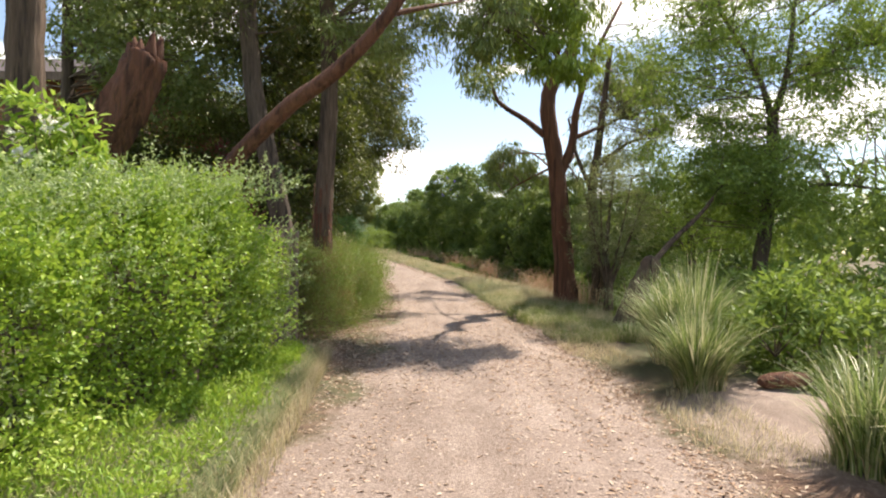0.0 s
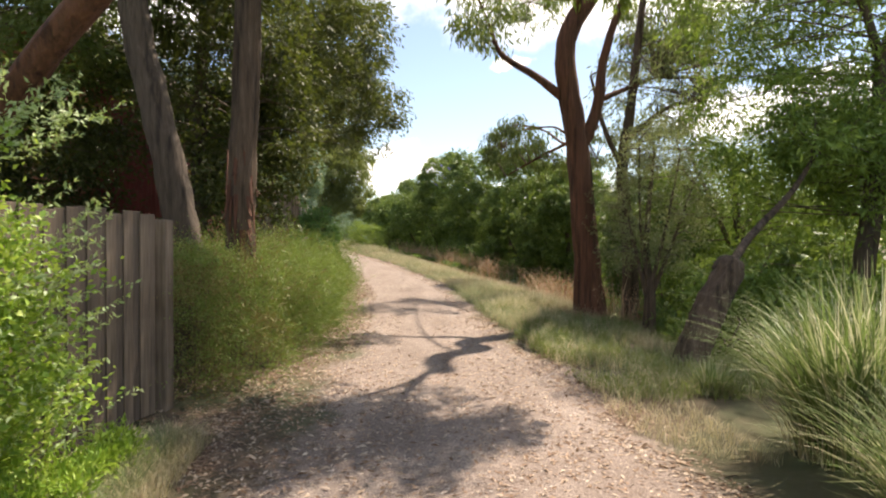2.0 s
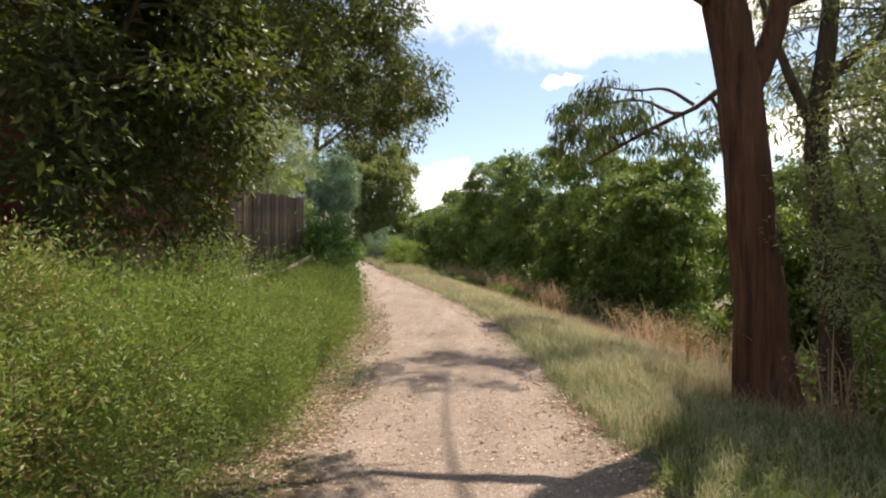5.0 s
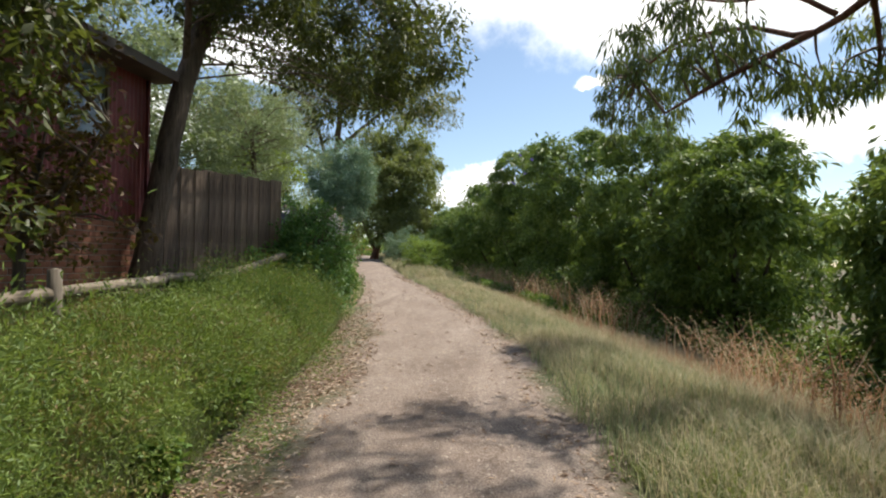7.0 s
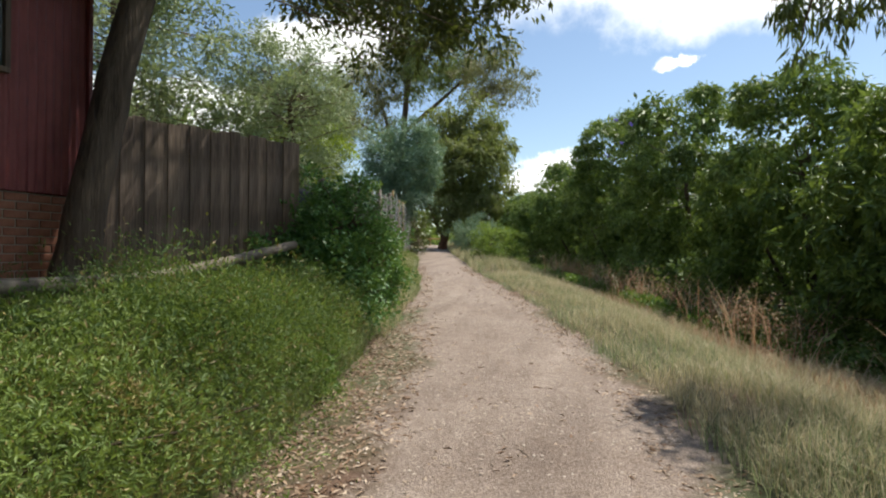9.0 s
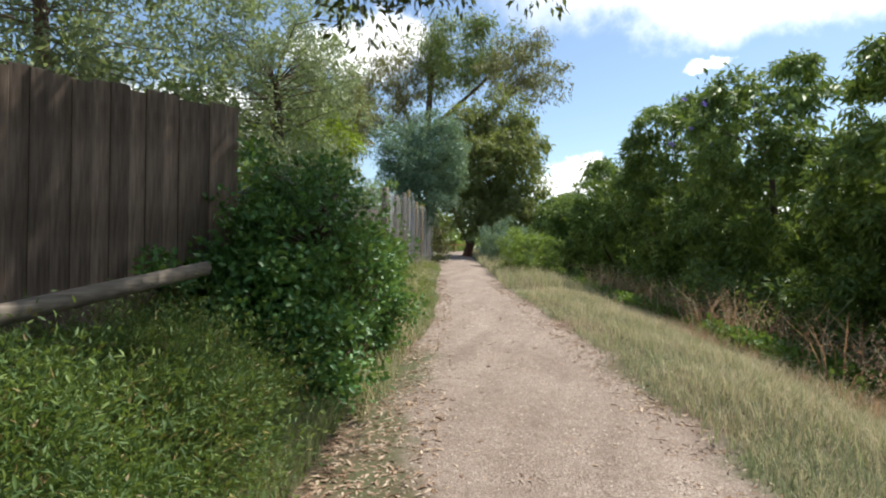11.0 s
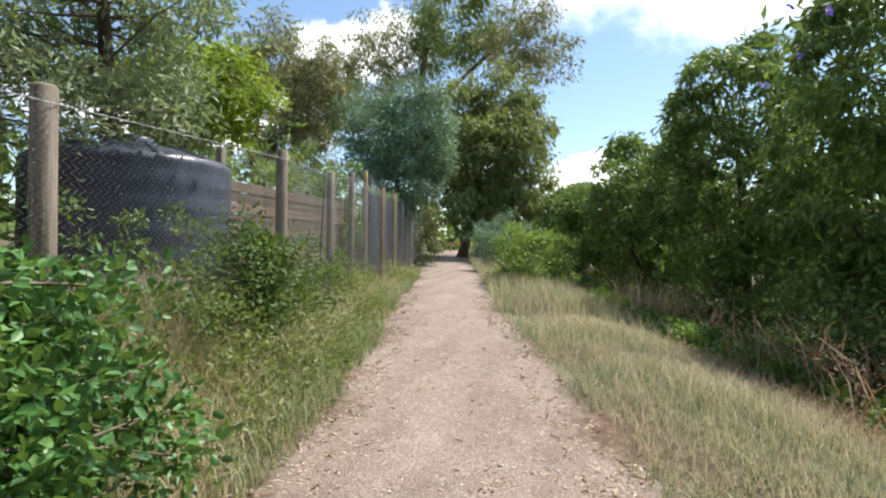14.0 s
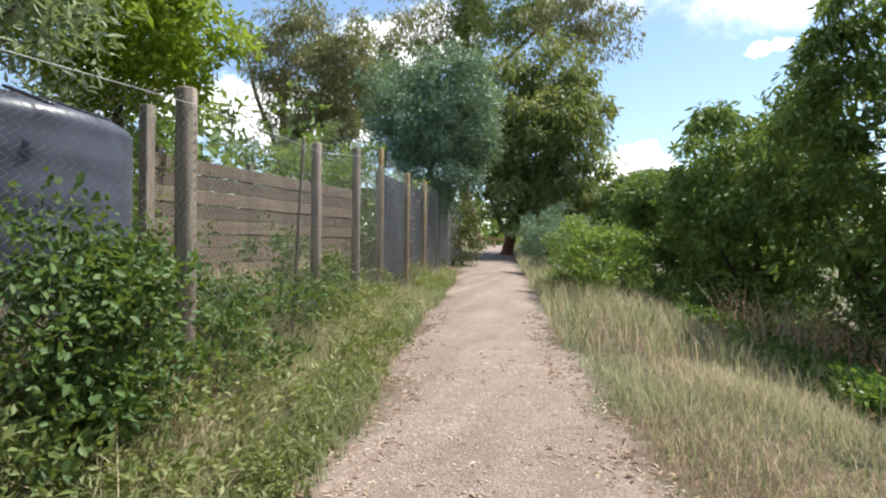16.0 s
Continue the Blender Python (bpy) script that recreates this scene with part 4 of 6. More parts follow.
tree("garden_tree", "dark tree beside the old house", (-7.3, 11.0, 0.8),
     [(-7.3, 11.0, 0.5), (-7.2, 11.0, 3.0), (-7.3, 11.1, 6.0)], 0.2, 0.08, M_DARKBARK,
     crowns=[((-6.4, 11.2, 6.0), (1.9, 2.0, 1.6), 130, 0.42, 110, 0.11, 0.03, 0.5, M_GUM),
             ((-5.0, 10.6, 5.0), (1.6, 1.5, 1.5), 110, 0.45, 100, 0.12, 0.045, 0.5, M_GUM),
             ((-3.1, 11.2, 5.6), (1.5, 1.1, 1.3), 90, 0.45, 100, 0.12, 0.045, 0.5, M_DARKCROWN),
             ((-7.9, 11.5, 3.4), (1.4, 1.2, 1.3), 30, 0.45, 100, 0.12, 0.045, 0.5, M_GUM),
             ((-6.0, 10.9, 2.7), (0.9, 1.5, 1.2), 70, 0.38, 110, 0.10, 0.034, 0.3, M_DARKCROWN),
             # added dark foliage, in place of shade on the sunlit house wall
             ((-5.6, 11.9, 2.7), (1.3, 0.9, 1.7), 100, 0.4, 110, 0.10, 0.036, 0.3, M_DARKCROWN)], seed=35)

# the grove along the foot of the bank: crowns built up of leafy domes
def domes(rng, at, radii, count, size, per):
    """Clump centres over the upper side of domes that sit on an uneven ellipsoid."""
    d = unit(rng.normal(size=(count, 3)) + np.array([0, 0, 0.15]))
    hub = np.asarray(at) + d * np.asarray(radii) * rng.uniform(0.7, 1.0, (count, 1))
    r = size * rng.uniform(0.6, 1.3, count)
    e = unit(rng.normal(size=(count, per, 3)) + 0.9 * d[:, None] + np.array([0, 0, 0.55]))
    return (hub[:, None] + e * r[:, None, None] * np.array([1, 1, 0.75])).reshape(-1, 3)


GROVE = ((6.2, 19.3, 3.7, 1.7, 1), (4.75, 23.9, 4.8, 1.95, 2), (3.9, 27.4, 5.6, 2.3, 3), (2.2, 31.4, 6.6, 2.35, 4), (0.5, 35.3, 6.9, 2.3, 5),
         (-1.0, 39.8, 5.8, 2.3, 6), (-2.4, 44.6, 5.0, 2.3, 7), (-4.0, 49.6, 5.2, 2.5, 8), (6.9, 30.0, 5.0, 2.8, 9), (4.4, 38.5, 5.4, 3.0, 10), (10.6, 22.0, 2.8, 2.2, 11))
for x, y, top, r, seed in GROVE:
    g = float(ground_z(x, y))
    mid, tall = (top + g + 0.3) / 2, (top - g - 0.3) / 2
    t = tree("grove_tree", "dense rounded green tree at the foot of the bank", (x, y, g),
             [(x, y, g - 0.2), (x + 0.1, y, g + 1.2), (x - 0.1, y + 0.1, mid + 0.6)], 0.14, 0.05, M_DARKBARK,
             limbs=[([(x, y, g + 0.5), (x - 0.6, y - 0.4, g + 1.6), (x - 1.1, y - 0.6, g + 2.6)], 0.07, 0.02), ([(x, y, g + 0.6), (x + 0.7, y + 0.3, g + 1.8), (x + 1.0, y + 0.4, g + 2.8)], 0.07, 0.02)],
             crowns=[((x, y, mid), (r * 0.75, r * 0.75, tall * 0.78), 40, 0.6, 44, 0.24, 0.09, 0.5, M_GROVE),
                     ((x - 0.15 * r, y, g + 0.75), (r * 0.95, r * 0.95, 0.75), 34, 0.42, 90, 0.17, 0.06, 0.4, M_GROVE)],
             seed=50 + seed, group="grove trees", flare=0.2)
    rng = np.random.default_rng(150 + seed)
    near = seed < 6
    C = domes(rng, (0, 0, mid - g), (r * 0.72, r * 0.72, tall * 0.74), 52 if near else 34, 0.52 if near else 0.66, 15)
    C = C[C[:, 2] > 0.15]
    v, f = foliage(rng, C, 0.2 if near else 0.28, 40 if near else 30, 0.15 if near else 0.2, 0.045 if near else 0.065, 0.7)
    tagged(part_from("crown", mesh_from("crown", v, f, M_GROVE), t), kind="stuff")
    if seed == 4:
        at = np.array([(0.35, 30.4, 4.35), (0.75, 30.3, 3.95), (0.0, 30.6, 4.05), (0.55, 30.0, 4.75), (0.2, 30.2, 4.9)]) - (x, y, g)
        v, f = foliage(rng, at, 0.05, 12, 0.05, 0.04, 0.0, 0.3, True)
        part_from("blossom", mesh_from("blossom", v, f, M_VIOLET), t, "small violet vine flowers")


# ---- hedges and shrubs ----
def hedge(name, label, spec, count, length, width, mats, seed, stems=14, oval=False, lift=0.5, depth=0.3, rag=0.12, tuft=1.0, soft=3.2, heave=1.0):
    """A shrub mass between two ends: spec gives y0, y1, and front x, back x, top z as (at y0, at y1)."""
    y0, y1, fx, bx, tz = spec
    rng = np.random.default_rng(seed)
    my = (y0 + y1) / 2
    base = np.array([(fx[0] + fx[1] + bx[0] + bx[1]) / 4, my, float(ground_z((fx[0] + fx[1]) / 2, my))])
    t = thing(name, label, "shrub", base)
    pieces = {m.name: (m, []) for m, _ in mats}
    for m, share in mats:
        per = 26
        n = int(count * share / per)
        ly, lx, lz = abs(y1 - y0), abs(fx[0] - bx[0]), 1.5
        areas = np.array([ly * lz, ly * lz * 0.35, lx * lz, lx * lz, ly * lx])
        side = rng.choice(5, n, p=areas / areas.sum())
        q = rng.uniform(-1, 1, (n, 3))                       # along, across (front is +1), up
        for s, (axis, v) in enumerate(((1, 1), (1, -1), (0, -1), (0, 1), (2, 1))):
            q[side == s, axis] = v
        box_norm = (np.abs(q[:, 0]) ** 5 + np.abs(q[:, 1]) ** soft + np.clip(q[:, 2], 0, 1) ** soft) ** (1 / (soft + 0.4))
        out = q / np.maximum(box_norm, 0.3)[:, None]
        lump = 1 + rag * (np.sin(3.1 * q[:, 0] * ly / 2 + 2 * q[:, 2] + seed) * np.sin(2.3 * q[:, 0] * ly / 2 - 2 * q[:, 2] + 2 * q[:, 1] + seed)
                          + 0.6 * np.sin(7 * q[:, 0] * ly / 2 + 5 * q[:, 2] + seed) * np.sin(6 * q[:, 1] + 4 * q[:, 2]) + 0.4 * rng.normal(size=n))
        d = 1 - depth * rng.uniform(0, 1, n) ** 1.5
        k = 0.5 + 0.5 * out[:, 0] * (1 - (1 - d) * 0.4) * (1 + (lump - 1) * 0.3)
        y = y0 + (y1 - y0) * k
        F, B, T = (a[0] + (a[1] - a[0]) * k for a in (fx, bx, tz))
        T = T * (1 + heave * (0.09 * np.sin(2.2 * y + seed) + 0.07 * np.sin(4.7 * y + 2 * seed + out[:, 1]) + 0.05 * np.sin(9.1 * y + 3 * out[:, 1])))
        w, cx = (F - B) / 2, (F + B) / 2
        px = cx + out[:, 1] * w * lump * d
        g = ground_z(px, y)
        up = np.where(q[:, 2] > 0, 0.5 + 0.5 * out[:, 2] * (1 + (lump - 1) * 0.4) * d, 0.5 + 0.5 * q[:, 2])
        pz = g + 0.04 + (T - g) * up
        P = np.stack([px, y, pz], 1) - base
        o = np.stack([out[:, 1], out[:, 0] * 0.8, np.clip(out[:, 2], -0.2, 1) + lift], 1)
        o = unit(o)
        grow = rng.uniform(0.1, 0.3, (n, 1)) * tuft
        s = rng.uniform(0, 1, (n, per, 1))
        at = P[:, None] + o[:, None] * s * grow[:, None] + rng.normal(size=(n, per, 3)) * (0.25 + 0.5 * (1 - s)) * grow[:, None] * 0.75
        D = unit(o[:, None] * 0.9 + rng.normal(size=(n, per, 3)) * 0.7)
        pieces[m.name][1].append(leaves(rng, at.reshape(-1, 3), D.reshape(-1, 3), length, width, 0.25, oval))
    for key, (m, ps) in pieces.items():
        v, f = join(ps)
        tagged(part_from("foliage", mesh_from(key, v, f, m), t), kind="stuff")
    st = []
    for _ in range(stems):
        k = rng.uniform(0.05, 0.95)
        y = y0 + (y1 - y0) * k
        x = (fx[0] + bx[0]) / 2 + rng.normal() * 0.2 + (fx[1] - fx[0]) * k
        z0, z1 = float(ground_z(x, y)) - 0.05, tz[0] + (tz[1] - tz[0]) * k
        side = rng.normal(size=2) * 0.35
        st.append(tube(smooth_line([(x, y, z0), (x + side[0] * 0.4, y + side[1] * 0.3, z0 + (z1 - z0) * 0.5), (x + side[0], y + side[1], z1 - 0.15)], 7) - base, np.linspace(0.009, 0.004, 7), 4))
    v, f = join(st)
    tagged(part_from("branchwork", mesh_from("branchwork", v, f, M_TWIG), t), kind="stuff")
    return t, base


# flowering hedge by the start of the walk
h, hb = hedge("hedge", "bright green flowering hedge of small glossy leaves spilling over a fence",
              (1.3, 6.55, (-3.0, -1.66), (-5.2, -3.1), (1.2, 1.82)), 120000, 0.042, 0.026, ((M_HEDGE, 1.0),), 40, 20, False, rag=0.24, tuft=0.85)
rng = np.random.default_rng(41)
sprigs = []
for _ in range(760):
    y = 6.3 - 4.6 * rng.uniform(0, 1) ** 1.5
    edge = -3.0 + 1.38 * (y - 1.3) / 5.45
    x = edge - rng.uniform(-0.05, 1.5)
    z = 1.2 + 0.11 * y + rng.uniform(-0.1, 0.15)
    if rng.uniform() < 0.3:
        x, z = edge + rng.uniform(-0.1, 0.1), rng.uniform(0.3, 1.5)
    way = unit(np.array([rng.uniform(-0.2, 0.9), rng.uniform(-0.5, 0.9), rng.uniform(0.2, 0.9)]))
    n, L = 30, rng.uniform(0.2, 0.55)
    s = np.linspace(0, 1, n)[:, None]
    P = np.array([x, y, z]) + way * L * s + np.array([0, 0, -0.25]) * (s * L) ** 2 - hb
    D = unit(way * 0.7 + rng.normal(size=(n, 3)) * 0.8)
    sprigs.append(leaves(rng, P, D, 0.036, 0.014))
v, f = join(sprigs)
tagged(part_from("new_growth", mesh_from("new_growth", v, f, M_SPRIG), h, "pale grey-green leafy shoots"), kind="stuff")

# soft fine-leaved shrubs along the left edge
def soft_mounds(shrub, base, spec, count, mats, seed):
    """Rounded feathery tufts heaped over a low shrub."""
    y0, y1, fx, bx, tz = spec
    rng = np.random.default_rng(seed)
    k = rng.uniform(0, 1, count)
    y = y0 + (y1 - y0) * k
    side = rng.uniform(0, 1, count)
    x = (fx[0] + (fx[1] - fx[0]) * k) * (1 - side) + (bx[0] + (bx[1] - bx[0]) * k) * side
    r = rng.uniform(0.22, 0.42, count)
    g = ground_z(x, y)
    top = tz[0] + (tz[1] - tz[0]) * k
    z = np.where(side < 0.3, g + (top - g) * rng.uniform(0.15, 0.8, count), g + (top - g) * rng.uniform(0.6, 0.95, count))
    for m, share in mats:
        pick = rng.uniform(0, 1, count) < share
        n = int(pick.sum())
        e = unit(rng.normal(size=(n, 16, 3)) + np.array([0.35, -0.25, 0.8]))
        C = (np.stack([x, y, z], 1)[pick][:, None] + e * r[pick][:, None, None] * np.array([1, 1, 0.8])).reshape(-1, 3) - base
        v, f = foliage(rng, C, 0.11, 36, 0.04, 0.008, -0.2, 0.25)
        tagged(part_from("foliage", mesh_from("foliage", v, f, m), shrub), kind="stuff")


for label, spec, count, mats, heaps, seed in (
        ("soft feathery shrub, half green and half dry", (8.4, 10.7, (-1.75, -1.55), (-3.0, -2.9), (1.18, 1.18)), 44000, ((M_SOFT, 0.62), (M_DRYTWIG, 0.38)), ((M_SOFT, 0.6), (M_DRYTWIG, 0.35)), 42),
        ("soft feathery green shrub beside the path", (10.5, 13.0, (-1.5, -1.55), (-2.9, -3.0), (1.2, 1.14)), 44000, ((M_SOFT, 0.95), (M_DRYTWIG, 0.05)), ((M_SOFT, 0.95),), 43),
        ("low tangled green shrub beside the path", (12.9, 16.6, (-1.75, -2.05), (-3.1, -3.3), (0.74, 0.8)), 46000, ((M_SOFT, 0.84), (M_DRYTWIG, 0.16)), ((M_SOFT, 0.8), (M_DRYTWIG, 0.14)), 44),
        # soft shrub again: the dark bramble leaf share stands in for cloud shade
        ("low soft green shrub below the log rail", (16.4, 20.2, (-2.0, -3.0), (-3.3, -4.0), (0.98, 0.92)), 52000, ((M_SOFT, 0.24), (M_BRAMBLE_AND_SHADE, 0.64), (M_DRYTWIG, 0.12)), ((M_SOFT, 0.35), (M_BRAMBLE_AND_SHADE, 0.6)), 45)):
    shrub, at = hedge("soft_shrub", label, spec, count, 0.036, 0.009, mats, seed, 36, rag=0.5, soft=2.9, tuft=1.1, heave=1.3)
    soft_mounds(shrub, at, spec, 95, heaps, seed + 200)
# broad-leaved bush
rng = np.random.default_rng(46)
bush = thing("broad_leaved_bush", "dense bush of broad glossy dark green leaves", "shrub", (-3.85, 22.0, 0.75))
bb = np.array([-3.85, 22.0, 0.75])
C = np.concatenate([clumps(rng, (0.0, -0.1, 0.62), (0.78, 1.15, 1.05), 230, 0.6), clumps(rng, (-0.25, 0.85, 0.4), (0.6, 0.7, 0.65), 70, 0.6), clumps(rng, (-0.05, -0.95, 0.2), (0.78, 0.6, 0.85), 110, 0.6), clumps(rng, (0.4, -0.95, -0.15), (0.5, 0.6, 0.55), 80, 0.5), clumps(rng, (-0.05, 1.25, 0.25), (0.48, 0.75, 0.75), 110, 0.5)])
C = C[C[:, 2] + bb[2] > ground_z(C[:, 0] + bb[0], C[:, 1] + bb[1]) + 0.05]
v, f = foliage(rng, C, 0.24, 84, 0.058, 0.036, 0.1, 0.25, True)
tagged(part_from("foliage", mesh_from("foliage", v, f, M_BROAD), bush), kind="stuff")
v, f = twigs_to(rng, C, np.array([[0, 0, -0.3], [0.1, 0.5, 0.3], [0, -0.4, 0.4], [-0.2, 0.8, 0.8], [0, 0, 0.9]]), 0.014)
tagged(part_from("branchwork", mesh_from("branchwork", v, f, M_TWIG), bush), kind="stuff")
shoots = []
for k in range(7):
    a = np.array([-0.2, -0.6 + 0.15 * k, 1.0 + 0.1 * k])
    e = a + np.array([-0.55 - 0.08 * k, -0.45 - 0.05 * k, 0.35 + 0.06 * k])
    line = smooth_line([a, (a + e) / 2 + [0, 0, 0.08], e], 14)
    shoots.append(leaves(rng, np.repeat(line, 3, 0), unit(rng.normal(size=(42, 3)) + [-0.3, 0, 0.3]), 0.058, 0.036, 0.25, True))
v, f = join(shoots)
tagged(part_from("new_growth", mesh_from("new_growth", v, f, M_BROAD), bush), kind="stuff")


def bush_ball(name, label, at, radii, count, per, mat, seed, length=0.09, width=0.03, spread=0.3, group=""):
    rng = np.random.default_rng(seed)
    g = float(ground_z(at[0], at[1]))
    t = thing(name, label, "shrub", (at[0], at[1], g), group)
    C = clumps(rng, (0, 0, radii[2] * 0.8), radii, count, 0.5)
    C[:, 2] = np.maximum(C[:, 2], 0.08)
    v, f = foliage(rng, C, spread, per, length, width, 0.1, 0.2)
    tagged(part_from("foliage", mesh_from("foliage", v, f, mat), t), kind="stuff")
    v, f = twigs_to(rng, C[::3], np.array([[0, 0, -0.1], [0, 0, radii[2] * 0.4], [radii[0] * 0.3, 0, radii[2] * 0.5], [-radii[0] * 0.3, 0, radii[2] * 0.5]]), 0.015)
    tagged(part_from("branchwork", mesh_from("branchwork", v, f, M_TWIG), t), kind="stuff")
    return t


bush_ball("blue_bush", "low grey-green bush beside the far path", (-5.9, 42.3), (1.4, 1.5, 1.0), 90, 90, M_BLUE, 60, 0.12, 0.03)
bush_ball("green_bush", "low light green bush below the path", (-4.2, 37.2), (1.0, 1.2, 0.9), 60, 90, M_WATTLE, 61, 0.12, 0.04)
bush_ball("blue_bush", "grey-green bush on the verge", (-7.4, 46.8), (1.3, 1.4, 1.1), 70, 90, M_BLUE, 62, 0.13, 0.03)
for k, (x, y, rx, rz, m) in enumerate(((4.2, 6.8, 0.8, 0.7, M_WATTLE), (5.6, 7.6, 1.2, 1.0, M_WATTLE), (5.2, 9.6, 1.1, 1.0, M_WATTLE), (7.6, 9.2, 1.5, 1.3, M_GROVE), (5.2, 13.3, 1.2, 1.1, M_GROVE), (5.4, 15.5, 1.3, 1.4, M_GROVE),
                                       (6.6, 17.0, 1.4, 1.4, M_GROVE), (8.8, 14.8, 1.8, 1.8, M_GROVE), (4.3, 11.0, 0.7, 0.7, M_WATTLE), (5.2, 20.6, 0.8, 0.7, M_GROVE), (4.1, 25.0, 0.9, 0.6, M_GROVE), (2.9, 29.2, 0.9, 0.7, M_GROVE),
                                       (2.8, 27.3, 1.3, 1.2, M_GROVE), (1.5, 31.0, 1.4, 1.4, M_GROVE), (0.3, 34.2, 1.3, 1.2, M_GROVE), (3.6, 24.4, 1.2, 1.0, M_GROVE), (1.2, 28.9, 1.0, 0.8, M_GROVE))):
    bush_ball("undergrowth_bush", "green undergrowth bush on the falling bank", (x, y), (rx, rx, rz), 50, 70, m, 70 + k, 0.12, 0.042, 0.3, "undergrowth")
for k, (x, y, rx, rz, m) in enumerate(((-9.6, 36.2, 1.3, 1.5, M_WATTLE), (-11.4, 38.0, 1.8, 1.7, M_WATTLE), (-13.6, 41.0, 2.0, 2.1, M_OLIVE), (-9.8, 30.0, 1.2, 1.7, M_WATTLE), (-10.4, 43.8, 1.4, 1.6, M_DARKCROWN), (-12.5, 47.5, 1.5, 1.6, M_WATTLE),
                                       (-8.6, 25.2, 1.0, 1.4, M_YELLOW), (-14.5, 53.5, 1.8, 2.0, M_WATTLE), (-6.6, 8.2, 1.2, 1.5, M_DARKCROWN), (-5.4, 8.6, 0.9, 1.3, M_DARKCROWN), (-7.5, 5.2, 1.4, 1.7, M_HEDGE))):
    bush_ball("garden_bush", "leafy bush growing behind the fence", (x, y), (rx, rx, rz), 60, 70, m, 90 + k, 0.13, 0.045, 0.32, "garden bushes")

rng = np.random.default_rng(98)
gb3 = float(ground_z(-5.25, 26.6))
bramble = thing("bramble_bush", "dark green bramble bush leaning on the wire fence", "shrub", (-5.25, 26.6, gb3))
C = np.concatenate([clumps(rng, (0, 0, 0.62), (0.42, 0.5, 0.75), 90, 0.5), clumps(rng, (-0.25, 1.2, 0.3), (0.4, 0.6, 0.4), 26, 0.5)])
C[:, 2] = np.maximum(C[:, 2], 0.05)
v, f = foliage(rng, C, 0.2, 56, 0.05, 0.03, 0.1, 0.25, True)
tagged(part_from("foliage", mesh_from("foliage", v, f, M_BRAMBLE_AND_SHADE), bramble), kind="stuff")
v, f = twigs_to(rng, C[::2], np.array([[0, 0, -0.1], [0, 0.2, 0.4], [0.1, -1.0, 0.1], [-0.1, 1.0, 0.2]]), 0.01)
tagged(part_from("branchwork", mesh_from("branchwork", v, f, M_TWIG), bramble), kind="stuff")

# bright leafy weeds at the foot of the soft shrubs
for k, (x, y, r) in enumerate(((-2.05, 15.3, 0.22), (-1.85, 14.2, 0.16), (-2.5, 18.6, 0.18))):
    g = float(ground_z(x, y))
    weed = thing("leafy_weed", "bright green broad-leaved weed at the shrubs' foot", "plant", (x, y, g), "leafy weeds")
    rng = np.random.default_rng(300 + k)
    C = clumps(rng, (0, 0, r * 1.2), (r, r, r * 1.1), 22, 0.3)
    C[:, 2] = np.maximum(C[:, 2], 0.03)
    v, f = foliage(rng, C, 0.08, 22, 0.06, 0.036, 0.0, 0.4, True)
    tagged(part_from("foliage", mesh_from("foliage", v, f, M_IVY), weed), kind="stuff")
    v, f = twigs_to(rng, C, np.array([[0, 0, -0.04], [0, 0, r * 0.5]]), 0.005)
    tagged(part_from("stems", mesh_from("stems", v, f, M_TWIG), weed), kind="stuff")

# white-flowered shrub behind the hedge
fl = thing("flowering_shrub", "shrub with broad leaves and white flower heads", "shrub", (-3.6, 5.2, 0.4))
rng = np.random.default_rng(99)
C = clumps(rng, (0, 0, 1.55), (0.55, 0.5, 0.75), 40, 0.4)
v, f = foliage(rng, C, 0.2, 40, 0.1, 0.045, 0.2, 0.2, True)
tagged(part_from("foliage", mesh_from("foliage", v, f, M_HEDGE), fl), kind="stuff")
v, f = foliage(rng, np.array([[0.25, -0.3, 2.0], [-0.1, -0.2, 1.9], [0.42, -0.1, 1.65], [0.1, -0.4, 1.7], [0.5, 0.1, 1.5]]), 0.09, 34, 0.06, 0.03, 0.0, 0.4, True)
part_from("blossom", mesh_from("blossom", v, f, M_FLOWER), fl, "white flower heads")
v, f = twigs_to(rng, C, np.array([[0, 0, -0.1], [0, 0, 0.7], [0.1, 0, 1.2]]), 0.012)
tagged(part_from("branchwork", mesh_from("branchwork", v, f, M_TWIG), fl), kind="stuff")


# ---- far woods all round ----
rng = np.random.default_rng(120)
C = []
for a in np.arange(0, 360, 3.2):
    for r in (1.0, 1.25):
        d = (62 + rng.uniform(-6, 10)) * r
        cx, cy = -4 + d * math.sin(radians(a)), 30 + d * math.cos(radians(a))
        h = rng.uniform(3.5, 7.0) * r
        C.append(clumps(rng, (cx, cy, 1 + h * 0.45), (3.6, 3.6, h * 0.55), 16, 0.5))
C = np.concatenate(C)
v, f = foliage(rng, C, 1.5, 10, 1.25, 0.7, 0.2)
stuff("far_woods", v, f, M_GROVE, "distant belt of green trees", "woods")
C = []
for x, y, h in ((12, 18, 5), (13, 26, 5), (11.5, 33, 5), (9, 42, 5.5), (6, 49, 5.5), (2, 56, 6.5), (-3, 60, 8), (13.5, 10, 6.5), (12, 3, 5), (13, -4, 6), (-12, 27, 7), (-14, 34, 7), (-16, 41, 8), (-12, 4, 6), (-12, -4, 6), (-6, -9, 6), (6, -10, 6), (0, -14, 6)):
    C.append(clumps(rng, (x, y, h * 0.42 - 0.6), (2.8, 2.8, h * 0.5), 60, 0.5))
C = np.concatenate(C)
v, f = foliage(rng, C, 0.8, 34, 0.42, 0.16, 0.3)
stuff("near_woods", v, f, M_GROVE, "tangled green trees behind the grove and gardens", "woods")


